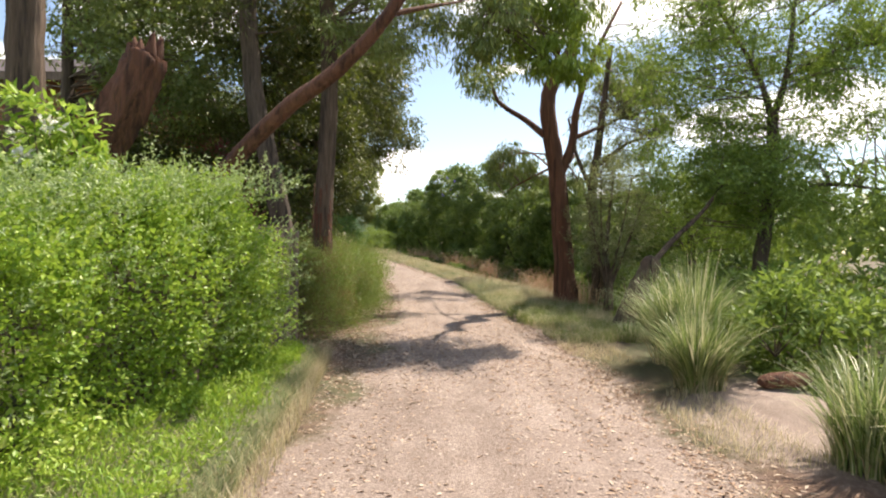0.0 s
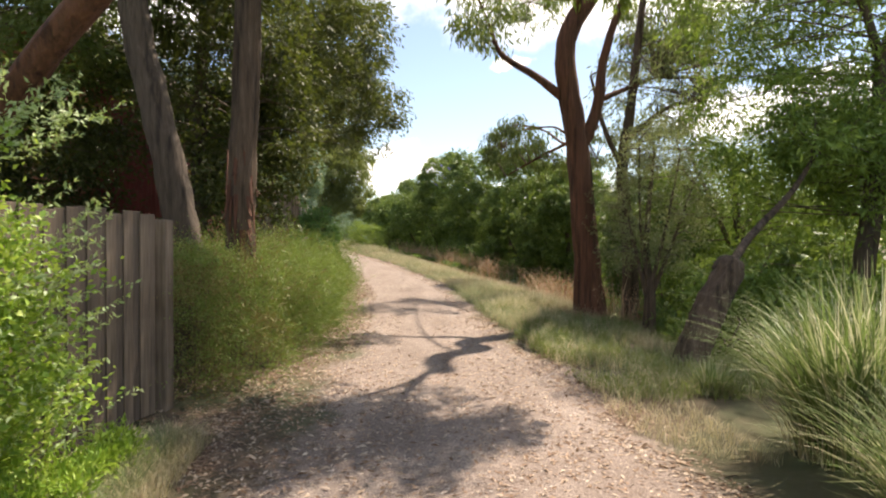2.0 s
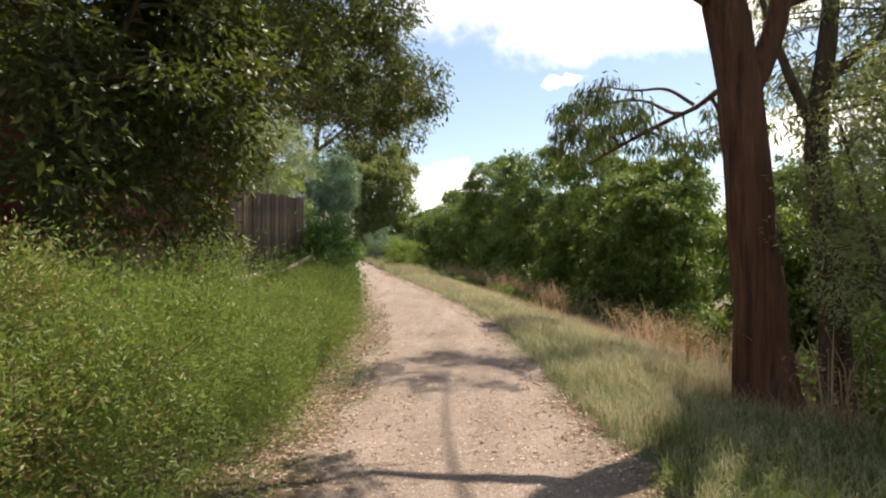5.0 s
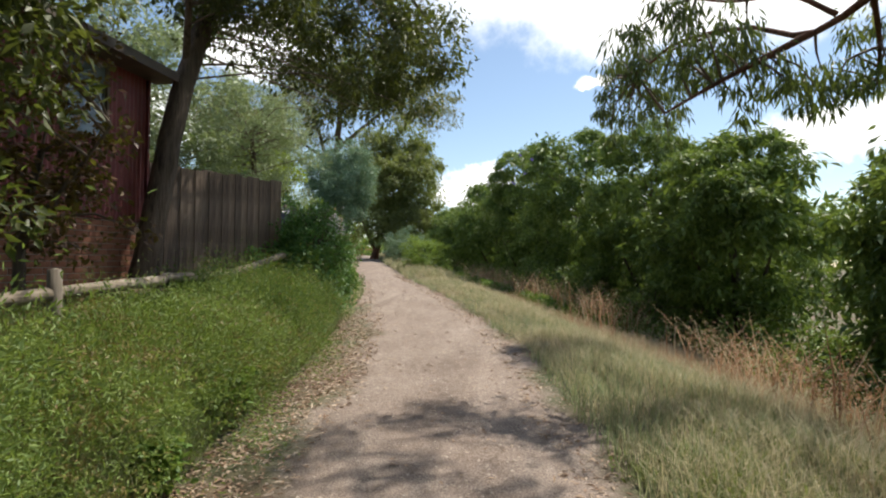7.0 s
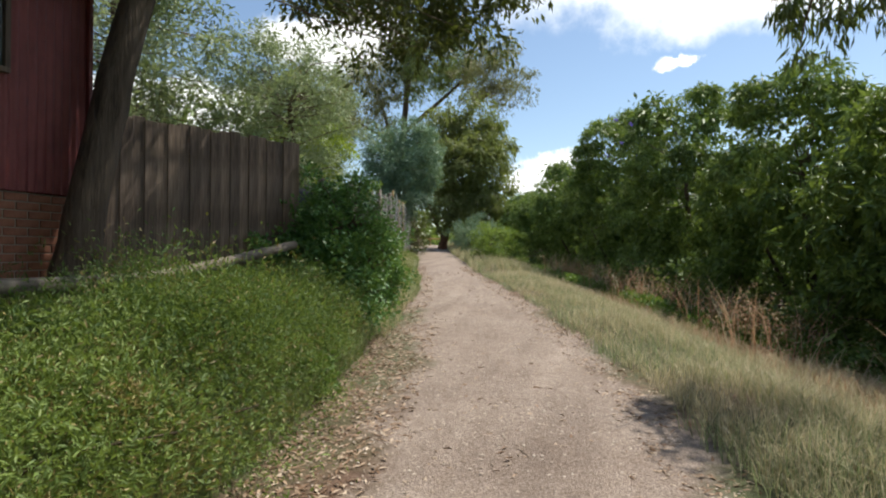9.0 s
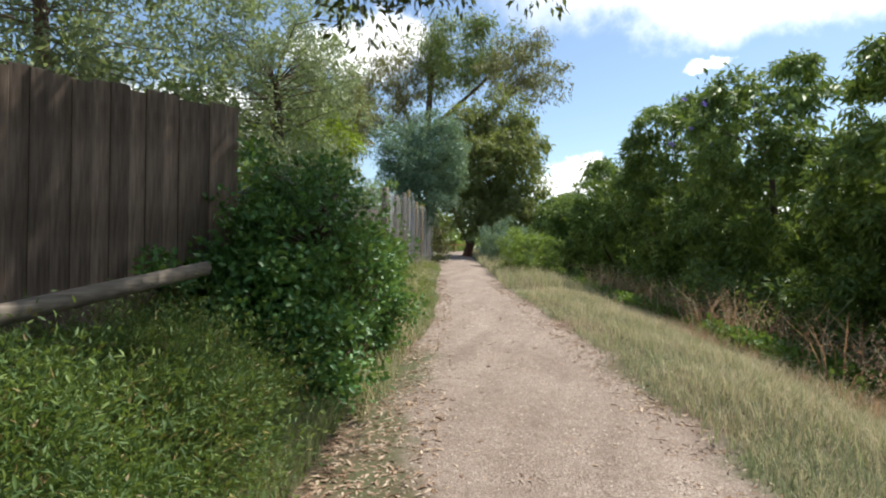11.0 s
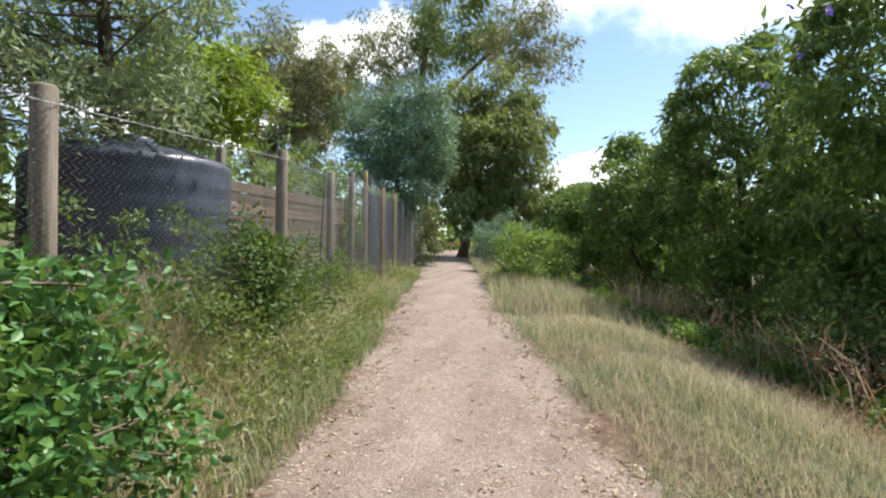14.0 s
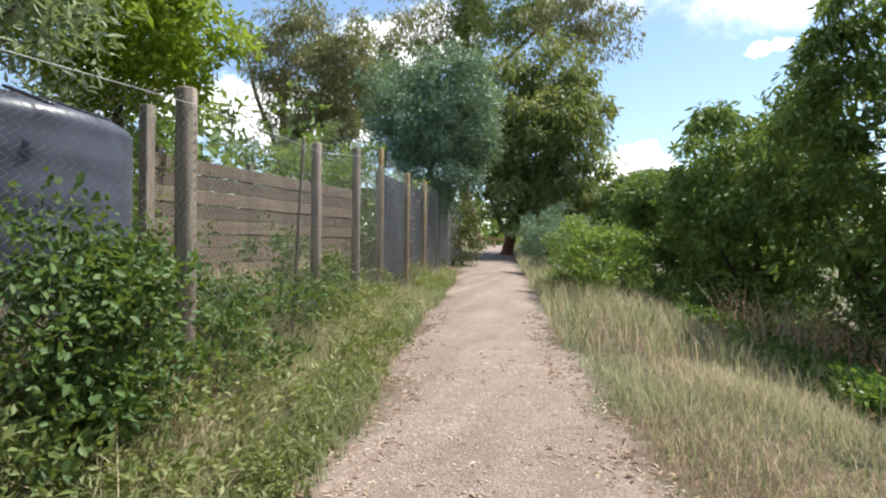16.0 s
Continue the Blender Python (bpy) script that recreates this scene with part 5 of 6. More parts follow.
# ---- paling fence by the flowering hedge ----
def paling(parent, at, w, h, t, along, mesh=None):
    ob = new("paling", mesh)
    ob.parent = parent
    ob.matrix_basis = Matrix.Translation(at) @ Matrix.Rotation(along, 4, "Z")
    return ob


def paling_mesh(name, w, h, t, mat):
    bm = box_bm((w, t, h), (0, 0, h / 2), 0.003)
    me = bpy.data.meshes.new(name)
    bm.to_mesh(me)
    bm.free()
    me.materials.append(mat)
    return me


def paling_fence(name, label, a, b, z0, z1, mat, width=0.1, behind=1, seed=0):
    """Palings from a to b (x, y) with rails behind them."""
    rng = random.Random(seed)
    a, b = Vector((*a, 0)), Vector((*b, 0))
    run = (b - a).length
    turn = math.atan2(b.y - a.y, b.x - a.x)
    t = thing(name, label, "fence", (a.x, a.y, z0))
    n = int(run / (width - 0.014))
    meshes = [paling_mesh("paling", width, z1 - z0 + d, 0.018, mat) for d in (0, 0.012, -0.012, 0.02)]
    d = (b - a).normalized()
    for k in range(n):
        p = d * ((k + 0.5) * run / n)
        paling(t, (p.x + (k % 2) * 0.008 * d.y, p.y - (k % 2) * 0.008 * d.x, rng.uniform(-0.004, 0.004)), 0, 0, 0, turn + 0.03 + rng.uniform(-0.02, 0.02), rng.choice(meshes))
    side = Vector((-d.y, d.x, 0)) * 0.035 * behind
    for h in (0.35, 1.35):
        bm = box_bm((run, 0.045, 0.075), (0, 0, 0), 0.004)
        r = part("rail", bm, mat, t)
        r.matrix_basis = Matrix.Translation(d * run / 2 + side + Vector((0, 0, h))) @ Matrix.Rotation(turn, 4, "Z")
    return t


def round_post(name, label, x, y, z0, z1, r, mat, lean=(0, 0), square=False):
    t = thing(name, label, "post", (x, y, z0))
    h = z1 - z0
    if square:
        bm = box_bm((2 * r, 2 * r, h), (0, 0, h / 2), 0.008)
        ob = part("shaft", bm, mat, t)
    else:
        P = np.array([(0, 0, -0.1), (lean[0] * 0.5, lean[1] * 0.5, h * 0.5), (lean[0], lean[1], h - 0.015), (lean[0], lean[1], h), (lean[0], lean[1], h + 0.004)])
        v, f = tube(P, [r, r * 0.97, r * 0.95, r * 0.8, 0.001], 10, 0.03, np.random.default_rng(int(abs(x * 100))))
        ob = part_from("shaft", shade_smooth(mesh_from("shaft", v, f, mat)), t)
    return t


paling_fence("paling_fence", "weathered grey timber paling fence under the hedge", (-2.72, 4.6), (-2.1, 7.95), 0.0, 1.62, M_FENCE, 0.1, 1, 1)
round_post("fence_post", "weathered timber post at the fence end", -2.12, 8.12, -0.03, 1.58, 0.07, M_FENCE, square=True)

# dark paling fence beside the shed
paling_fence("paling_fence", "dark weathered paling fence beside the red shed", (-5.45, 18.95), (-4.28, 21.4), 0.88, 2.86, M_DARKFENCE, 0.14, 1, 2)

# log rail with posts
rail = thing("log_rail", "weathered grey log rail on short posts", "rail", (-2.95, 14.6, 0.3))
rb = np.array([-2.95, 14.6, 0.3])
for name, pts, r in (("rail", [(-2.75, 13.4, 1.1), (-2.97, 14.6, 1.14), (-3.2, 16.2, 1.18)], 0.05), ("rail", [(-3.22, 16.2, 1.2), (-3.45, 17.9, 1.2), (-3.8, 20.45, 1.46)], 0.052)):
    v, f = tube(smooth_line(np.array(pts) - rb, 12), np.full(12, r), 9, 0.05, np.random.default_rng(7))
    part_from(name, shade_smooth(mesh_from(name, v, f, M_RAIL)), rail)
for x, y, top in ((-2.95, 14.6, 1.32), (-3.3, 16.25, 1.2), (-3.52, 17.9, 1.22)):
    g = float(ground_z(x, y))
    v, f = tube(np.array([(x, y, g - 0.15), (x, y, (g + top) / 2), (x, y, top - 0.01), (x, y, top)]) - rb, [0.055, 0.053, 0.05, 0.002], 9, 0.03, np.random.default_rng(8))
    part_from("post", shade_smooth(mesh_from("post", v, f, M_POST)), rail)


# ---- red corrugated shed ----
def corrugated(x0, x1, z0, top, y, hole=None, pitch=0.09, amp=0.011):
    """A corrugated sheet facing -y; top is a function of x; hole is x0, x1, z0, z1."""
    pieces = []
    n = int((x1 - x0) / pitch * 8)
    xs = np.linspace(x0, x1, n)
    ys = y + amp * np.cos(2 * math.pi * xs / pitch)
    tops = np.array([top(x) for x in xs])

    def sheet(lo, hi, keep):
        xx, yy, a, b = xs[keep], ys[keep], lo[keep], hi[keep]
        m = len(xx)
        V = np.concatenate([np.stack([xx, yy, a], 1), np.stack([xx, yy, b], 1)])
        i = np.arange(m - 1)[:, None]
        pieces.append((V, i + [0, 1, m + 1, m]))
    flat = np.full(n, z0)
    if hole is None:
        sheet(flat, tops, np.ones(n, bool))
    else:
        inside = (xs > hole[0]) & (xs < hole[1])
        left, right = xs <= hole[0] + pitch / 8, xs >= hole[1] - pitch / 8
        sheet(flat, tops, left)
        sheet(flat, tops, right)
        sheet(flat, np.full(n, hole[2]), inside)
        sheet(np.full(n, hole[3]), tops, inside)
    return join(pieces)


sb = np.array([-6.2, 17.2, 1.2])
shed = thing("shed", "red corrugated steel shed on a brick base with a window", "shed", sb)


def facing_path(v):
    """Turns a sheet that runs along x and faces -y into one along y that faces the path."""
    return np.stack([-5.4 - v[:, 1], v[:, 0], v[:, 2]], 1)


v, f = corrugated(15.3, 19.0, 1.93, lambda x: 4.3, 0.0, (17.35, 18.12, 3.0, 4.05))
part_from("wall", mesh_from("wall", facing_path(v) - sb, f, M_SHED), shed, "red painted corrugated steel")
for y in (15.3, 19.0):
    v, f = corrugated(-7.0, -5.4, 1.0, lambda x: 4.3 + 0.4 * (-5.4 - x), y)
    part_from("wall", mesh_from("wall", v - sb, f, M_SHED), shed)
r = part("roof", box_bm((2.35, 4.3, 0.05), (0, 0, 0), 0.004), M_SHEDROOF, shed, "brown steel roof")
r.matrix_basis = Matrix.Translation(Vector((-6.0, 17.1, 4.62)) - Vector(sb)) @ Matrix.Rotation(math.atan(0.4), 4, "Y")
part("bargeboard", box_bm((0.03, 4.3, 0.14), Vector((-4.9, 17.1, 4.14)) - Vector(sb), 0.003), M_SHEDROOF, shed)
part("soffit", box_bm((0.5, 4.2, 0.02), Vector((-5.17, 17.1, 4.12)) - Vector(sb), 0.003), M_SHEDROOF, shed)
part("flashing", box_bm((0.05, 0.05, 2.35), Vector((-5.385, 19.0, 3.1)) - Vector(sb), 0.005), M_SHED, shed)
wnd = part("window", box_bm((0.06, 0.82, 0.05), Vector((-5.385, 17.735, 3.0)) - Vector(sb), 0.004), M_DARKFENCE, shed, "dark framed window")
for size, at in (((0.06, 0.82, 0.05), (-5.385, 17.735, 4.05)), ((0.06, 0.05, 1.0), (-5.385, 17.35, 3.525)), ((0.06, 0.05, 1.0), (-5.385, 18.12, 3.525))):
    part("frame", box_bm(size, Vector(at) - Vector(sb), 0.004), M_DARKFENCE, wnd)
part("pane", box_bm((0.006, 0.74, 1.02), Vector((-5.4, 17.735, 3.525)) - Vector(sb)), M_GLASS, wnd)
plinth = part("plinth", box_bm((0.2, 3.66, 1.2), Vector((-5.54, 17.15, 1.32)) - Vector(sb)), M_MORTAR, shed, "red brick base")

# ---- old house behind the trees ----
hb2 = np.array([-10.0, 16.0, 1.0])
house = thing("house", "old red-brick house with dark eaves half hidden by trees", "house", hb2)
part("wall", box_bm((6.0, 0.25, 4.4), Vector((-10.0, 14.1, 3.1)) - Vector(hb2)), M_BRICK, house, "red brick wall")
part("wall", box_bm((0.25, 3.3, 4.4), Vector((-7.1, 15.9, 3.1)) - Vector(hb2)), M_BRICK, house)
part("wall", box_bm((0.25, 3.3, 4.4), Vector((-12.9, 15.9, 3.1)) - Vector(hb2)), M_BRICK, house)
part("wall", box_bm((6.0, 0.25, 4.4), Vector((-10.0, 17.7, 3.1)) - Vector(hb2)), M_BRICK, house)
bm = bmesh.new()
vs = [bm.verts.new(p) for p in ((-3.6, -2.6, 4.3), (3.6, -2.6, 4.3), (3.6, 2.4, 4.3), (-3.6, 2.4, 4.3), (-2.2, -0.1, 5.4), (2.2, -0.1, 5.4))]
for q in ((0, 1, 5, 4), (1, 2, 5), (2, 3, 4, 5), (3, 0, 4), (3, 2, 1, 0)):
    bm.faces.new([vs[i] for i in q])
part("roof", bm, M_SHEDROOF, house, "dark low-pitched roof")
part("fascia", box_bm((7.26, 0.04, 0.2), (0, -2.63, 4.22), 0.004), M_DARKFENCE, house)
part("fascia", box_bm((0.04, 5.0, 0.2), (3.63, -0.1, 4.22), 0.004), M_DARKFENCE, house)
for wx in (-11.5, -8.3):
    w = part("window", box_bm((1.3, 0.06, 0.06), Vector((wx, 13.95, 2.6)) - Vector(hb2), 0.004), M_WHITE, house)
    for size, at in (((1.3, 0.06, 0.06), (wx, 13.95, 4.0)), ((0.06, 0.06, 1.4), (wx - 0.65, 13.95, 3.3)), ((0.06, 0.06, 1.4), (wx + 0.65, 13.95, 3.3)), ((0.05, 0.05, 1.4), (wx, 13.95, 3.3))):
        part("frame", box_bm(size, Vector(at) - Vector(hb2), 0.004), M_WHITE, w)
    part("pane", box_bm((1.24, 0.006, 1.34), Vector((wx, 13.965, 3.3)) - Vector(hb2)), M_GLASS, w)

# ---- chain-link fence and what stands along it ----
FENCE = ((-4.55, 22.6), (-4.72, 24.1), (-5.45, 27.4), (-6.3, 30.0), (-6.7, 31.5), (-7.15, 33.0), (-7.65, 35.0), (-8.1, 36.8), (-8.9, 39.4), (-9.8, 42.4), (-10.8, 45.6), (-11.9, 49.0))
FENCE_TOP = (2.55, 2.62, 2.86, 3.0, 3.2, 3.45, 3.3, 3.35, 3.4, 3.45, 3.5, 3.55)
for k, ((x, y), top) in enumerate(zip(FENCE, FENCE_TOP)):
    g = float(ground_z(x, y))
    pine = k in (5, 6, 7)
    round_post("fence_post", "yellowish round pine fence post" if pine else "rough grey timber fence post wrapped in wire", x, y, g - 0.1, top, (0.05 if pine else 0.06) + (0.01 if k in (1, 2) else 0), M_PINE if pine else M_POST)
round_post("fence_post", "thin pale grey post", -7.4, 28.75, 1.0, 3.22, 0.055, M_POST, square=True)
round_post("fence_post", "thin pale leaning stake in the fence", -6.15, 29.4, 1.0, 2.95, 0.018, M_POST, (0.05, 0.1))


def chain_link(a, b, top_a, top_b, pitch=0.055, r=0.0016):
    """Woven wire between two posts: zigzag wires with the diamond mesh's shape."""
    a, b = np.array(a, float), np.array(b, float)
    run = np.linalg.norm(b - a)
    d = np.array([*(b - a) / run, 0])
    side = np.array([-d[1], d[0], 0])
    ga, gb2 = float(ground_z(*a)), float(ground_z(*b))
    nx = int(run / pitch)
    nz = int((min(top_a - ga, top_b - gb2) - 0.12) / (pitch * 0.5))
    pieces = []
    j = np.arange(nz + 1)
    for i in range(nx):
        s = (i + 0.5 + 0.5 * ((j % 2) * 2 - 1) * 1.0) * pitch
        k = s / run
        z = (ga + 0.05) + k * (gb2 - ga) + (j / nz) * ((top_a - ga) + k * ((top_b - gb2) - (top_a - ga)) - 0.12)
        wave = 0.03 * np.sin(s * 2.1 + a[1]) * (j / nz)
        P = np.array([*a, 0]) + d * s[:, None] + np.array([0, 0, 1]) * z[:, None] + side * (0.075 + wave + 0.002 * (j % 2))[:, None] * -1
        v, f = tube(P, np.full(len(P), r), 3)
        pieces.append((v, f))
    for h in (0.02, 0.98):
        s = np.linspace(0, run, 12)
        k = s / run
        z = (ga + 0.05) + k * (gb2 - ga) + h * ((top_a - ga) + k * ((top_b - gb2) - (top_a - ga)) - 0.12)
        P = np.array([*a, 0]) + d * s[:, None] + np.array([0, 0, 1]) * z[:, None] - side * 0.075
        pieces.append(tube(P, np.full(12, 0.003), 4))
    return join(pieces)


mesh_fence = thing("chain_link_fence", "sagging galvanised chain-link fence on timber posts", "fence", (0, 0, 0))
for k in range(len(FENCE) - 1):
    v, f = chain_link(FENCE[k], FENCE[k + 1], FENCE_TOP[k], FENCE_TOP[k + 1] if k not in (4, 5) else 3.2, 0.06 if k < 5 else 0.12, 0.0016 if k < 2 else 0.0025 if k < 5 else 0.0042)
    part_from("wire_mesh", mesh_from("wire_mesh", v, f, M_WIRE), mesh_fence)


def cloth(name, label, pts, tops, bottom, roll=0.16, seed=0):
    """A sagging sheet of dark shade cloth with a folded-over top edge."""
    L = smooth_line([(*p, 0) for p in pts], 40)
    T = np.interp(np.linspace(0, 1, 40), np.linspace(0, 1, len(tops)), tops)
    d = unit(np.gradient(L, axis=0))
    n = np.stack([d[:, 1], -d[:, 0], np.zeros(40)], 1)
    rows = []
    rng = np.random.default_rng(seed)
    for k in np.linspace(0, 1, 12):
        z = bottom + (T - bottom) * k
        rows.append(np.stack([L[:, 0], L[:, 1], z], 1) + n * (0.03 * np.sin(np.arange(40) * 0.7 + 3 * k) + 0.012 * rng.normal(size=40))[:, None])
    for a in np.linspace(0, math.pi * 0.9, 6)[1:]:
        rows.append(np.stack([L[:, 0], L[:, 1], T + roll * 0.5 * np.sin(a)], 1) - n * (roll * (1 - np.cos(a)))[..., None])
    V = np.concatenate(rows)
    m, r = 40, len(rows)
    i, j = np.meshgrid(np.arange(r - 1), np.arange(m - 1), indexing="ij")
    F = np.stack([i * m + j, i * m + j + 1, (i + 1) * m + j + 1, (i + 1) * m + j], -1).reshape(-1, 4)
    t = thing(name, label, "screen", (L[20][0], L[20][1], bottom))
    V = V - np.array([L[20][0], L[20][1], bottom])
    body = 11 * (m - 1)
    part_from("cloth", shade_smooth(mesh_from("cloth", V, F[:body], M_CLOTH)), t)
    part_from("top_fold", shade_smooth(mesh_from("top_fold", V, F[body:], M_CLOTH)), t, "rounded folded top edge")
    return t


def lathe(profile, sides=64):
    """A turned shell: profile gives radius and height from the bottom up."""
    P = np.asarray(profile, float)
    ang = np.linspace(0, 2 * math.pi, sides, endpoint=False)
    V = np.stack([P[:, :1] * np.cos(ang), P[:, :1] * np.sin(ang), np.repeat(P[:, 1:], sides, 1)], -1).reshape(-1, 3)
    i, j = np.meshgrid(np.arange(len(P) - 1), np.arange(sides), indexing="ij")
    k = (j + 1) % sides
    return V, np.stack([i * sides + j, i * sides + k, (i + 1) * sides + k, (i + 1) * sides + j], -1).reshape(-1, 4)


tz = float(ground_z(-7.3, 27.1)) - 0.05
tank = thing("water_tank", "round slate-blue plastic rainwater tank with a low domed top", "tank", (-7.3, 27.1, tz))
H = 2.71 - tz
ribs = [(1.1 + 0.003 * math.sin(2 * math.pi * q * 5), 0.05 + (H - 0.1) * q) for q in np.linspace(0, 1, 42)]
v, f = lathe([(0.001, 0.0), (1.06, 0.0), (1.1, 0.04)] + ribs + [(1.1, H - 0.03), (1.085, H + 0.01), (1.05, H + 0.035)])
part_from("wall", shade_smooth(mesh_from("wall", v, f, M_TANK)), tank)
v, f = lathe([(1.05, H + 0.035), (1.0, H + 0.05), (0.7, H + 0.15), (0.4, H + 0.22), (0.2, H + 0.25), (0.001, H + 0.25)])
part_from("dome", shade_smooth(mesh_from("dome", v, f, M_TANK)), tank)
v, f = lathe([(0.24, H + 0.22), (0.24, H + 0.3), (0.22, H + 0.33), (0.001, H + 0.35)], 32)
part_from("lid", shade_smooth(mesh_from("lid", v, f, M_TANK)), tank, "round raised inlet lid")
for k in range(12):
    a = k * math.pi / 6
    bm = box_bm((0.5, 0.05, 0.02), (0.75, 0, 0), 0.006)
    ob = part("rib", bm, M_TANK, tank)
    ob.matrix_basis = Matrix.Rotation(a, 4, "Z") @ Matrix.Translation((0, 0, H + 0.14)) @ Matrix.Rotation(radians(18.4), 4, "Y") @ Matrix.Translation((-0.0, 0, 0.0)) @ Matrix.Translation((0.0, 0, 0.24))

cloth("shade_screen", "dark shade cloth tied along the wire fence", ((-7.25, 33.0), (-7.75, 35.0), (-8.2, 36.8), (-8.95, 39.3)), (3.1, 3.1, 3.15, 3.1), 1.3, 0.02, seed=2)
cloth("shade_screen", "dark green cloth on the far fence", ((-9.1, 39.8), (-9.95, 42.4), (-10.9, 45.4)), (3.1, 3.1, 3.1), 1.4, 0.02, seed=3)

# low board fence behind the wire
boards = thing("board_fence", "weathered fence of long horizontal grey boards", "fence", (-9.2, 31.4, 1.2))
for k in range(9):
    bm = box_bm((0.022, 5.6, 0.19), (0, 0, 0), 0.004)
    ob = part("board", bm, M_FENCE, boards)
    ob.matrix_basis = Matrix.Translation((0.4 - (k % 2) * 0.012, 1.2, 0.1 + 0.2 * k)) @ Matrix.Rotation(radians(3.5), 4, "Z")
for y in (-1.4, 0.4, 2.2, 4.0):
    part("post", box_bm((0.09, 0.09, 1.9), (0.34 - 0.061 * (y - 1.2), y, 0.95), 0.006), M_POST, boards)

# low timber barrier at the far end of the path
far_rail = thing("timber_barrier", "low yellowish timber barrier at the path's end", "barrier", (-13.9, 60.5, 1.65))
for x in (-1.1, 0, 1.1):
    part("post", box_bm((0.12, 0.12, 0.75), (x, 0, 0.35), 0.01), M_PINE, far_rail)
part("rail", box_bm((2.6, 0.08, 0.14), (0, -0.1, 0.62), 0.01), M_PINE, far_rail)


# ---- tussocks ----
def tussock(x, y, h, n, seed, spread=0.28, label="strappy green and straw tussock grass"):
    rng = np.random.default_rng(seed)
    g = float(ground_z(x, y))
    t = thing("tussock", label, "grass", (x, y, g), "tussocks")
    a = rng.uniform(0, 2 * math.pi, n)
    r = spread * rng.uniform(0, 1, n) ** 0.5
    hub = rng.normal(size=(4, 2)) * spread * 0.55
    which = rng.integers(0, 4, n)
    P = np.stack([np.cos(a) * r * 0.6 + hub[which, 0], np.sin(a) * r * 0.6 + hub[which, 1], np.full(n, -0.03)], 1)
    lean_to = unit(np.concatenate([hub, np.zeros((4, 1))], 1))[which] * 0.12
    out = np.stack([np.cos(a), np.sin(a), np.zeros(n)], 1)
    side = np.stack([-np.sin(a), np.cos(a), np.zeros(n)], 1)
    L = h * rng.uniform(0.45, 1.15, n) * rng.uniform(0.8, 1.1, 4)[which]
    k = rng.uniform(0.03, 0.78, n)
    w = rng.uniform(0.003, 0.008, n)
    s = np.linspace(0, 1, 6)
    V = []
    for q in s:
        c = P + out * (L * k * q ** 1.8)[:, None] + lean_to * (L * q)[:, None] + np.array([0, 0, 1]) * (L * (q - 0.45 * k * q ** 3.2))[:, None]
        ww = (w * (1 - q ** 2) + 0.0006)[:, None]
        V += [c - side * ww, c + side * ww]
    V = np.stack(V, 1).reshape(-1, 3)
    i = np.arange(n)[:, None] * 12
    F = np.concatenate([i + [2 * q, 2 * q + 1, 2 * q + 3, 2 * q + 2] for q in range(5)])
    tagged(part_from("leaf_tuft", mesh_from("leaf_tuft", V, F, M_TUSSOCK), t), kind="stuff")
    dry = n // 3
    v, f = blades(rng, P[:dry] * 1.15, h * 0.35, 0.009, 0.8, 0.6)
    tagged(part_from("dry_tuft", mesh_from("dry_tuft", v, f, M_DRYGRASS), t, "dry straw-coloured"), kind="stuff")


tussock(3.15, 7.3, 1.4, 2400, 130, 0.34)
tussock(2.65, 5.85, 1.0, 1300, 131, 0.22)
tussock(2.75, 3.7, 0.85, 1300, 132, 0.32)
tussock(2.75, 8.7, 0.4, 250, 133, 0.14)
tussock(3.6, 3.2, 0.8, 600, 134, 0.3)
tussock(5.8, 3.6, 0.9, 500, 135, 0.3)

lump = thing("log", "short brown weathered log on bare earth", "log", (3.55, 5.9, 0.0))
v, f = tube(smooth_line([(-0.3, 0.0, 0.02), (0, 0.03, 0.05), (0.35, 0.1, 0.04)], 10), [0.01, 0.07, 0.085, 0.09, 0.085, 0.09, 0.08, 0.075, 0.06, 0.01], 9, 0.12, np.random.default_rng(1))
part_from("wood", shade_smooth(mesh_from("wood", v, f, M_REDBARK)), lump)

# ---- grasses, weeds, litter, gravel ----
rng = np.random.default_rng(140)
edge_r = lambda y: half(y) + 0.02
edge_l = lambda y: -half(y) - 0.02
sets = []
P, u = strip_points(rng, 24000, 0.5, 7.2, lambda y: -3.2 + 0.17 * y, lambda y: -1.22 - 0.06 * y, 0.8)
sets.append(blades(rng, P, 0.21, 0.007, 0.7, 0.6))
P, u = strip_points(rng, 9000, 8.5, 18, lambda y: half(y) + 0.25, lambda y: half(y) + 1.9)
sets.append(blades(rng, P[patchy(P, 2.4, 1, -0.1)], 0.2, 0.009, 0.7, 0.5))
P, u = strip_points(rng, 23000, 12.5, 31.0, edge_r, lambda y: half(y) + np.interp(y, (9, 14, 22), (1.8, 2.6, 3.4)))
P = P[patchy(P, 0.9, 2, -0.7)]
sets.append(blades(rng, P, np.interp(P[:, 1], (17, 23), (0.27, 0.16)), 0.006, 0.55, 0.6))
P, u = strip_points(rng, 7000, 31.0, 56.0, edge_r, lambda y: half(y) + 2.8)
sets.append(blades(rng, P, 0.34, 0.012, 0.5, 0.5))
P, u = strip_points(rng, 16000, 21.5, 40.0, lambda y: -half(y) - 1.35, lambda y: -half(y) + 0.04)
sets.append(blades(rng, P[patchy(P, 1.7, 4, -0.2)], 0.26, 0.007, 0.5, 0.5))
P, u = strip_points(rng, 12000, 13.0, 21.0, lambda y: -half(y) - 0.8, lambda y: -half(y) - 0.2)
sets.append(blades(rng, P, 0.32, 0.007, 0.5, 0.5))
v, f = join(sets)
stuff("green_grass", v, f, M_GREENGRASS, "soft green grass along the path's edges", "grass")

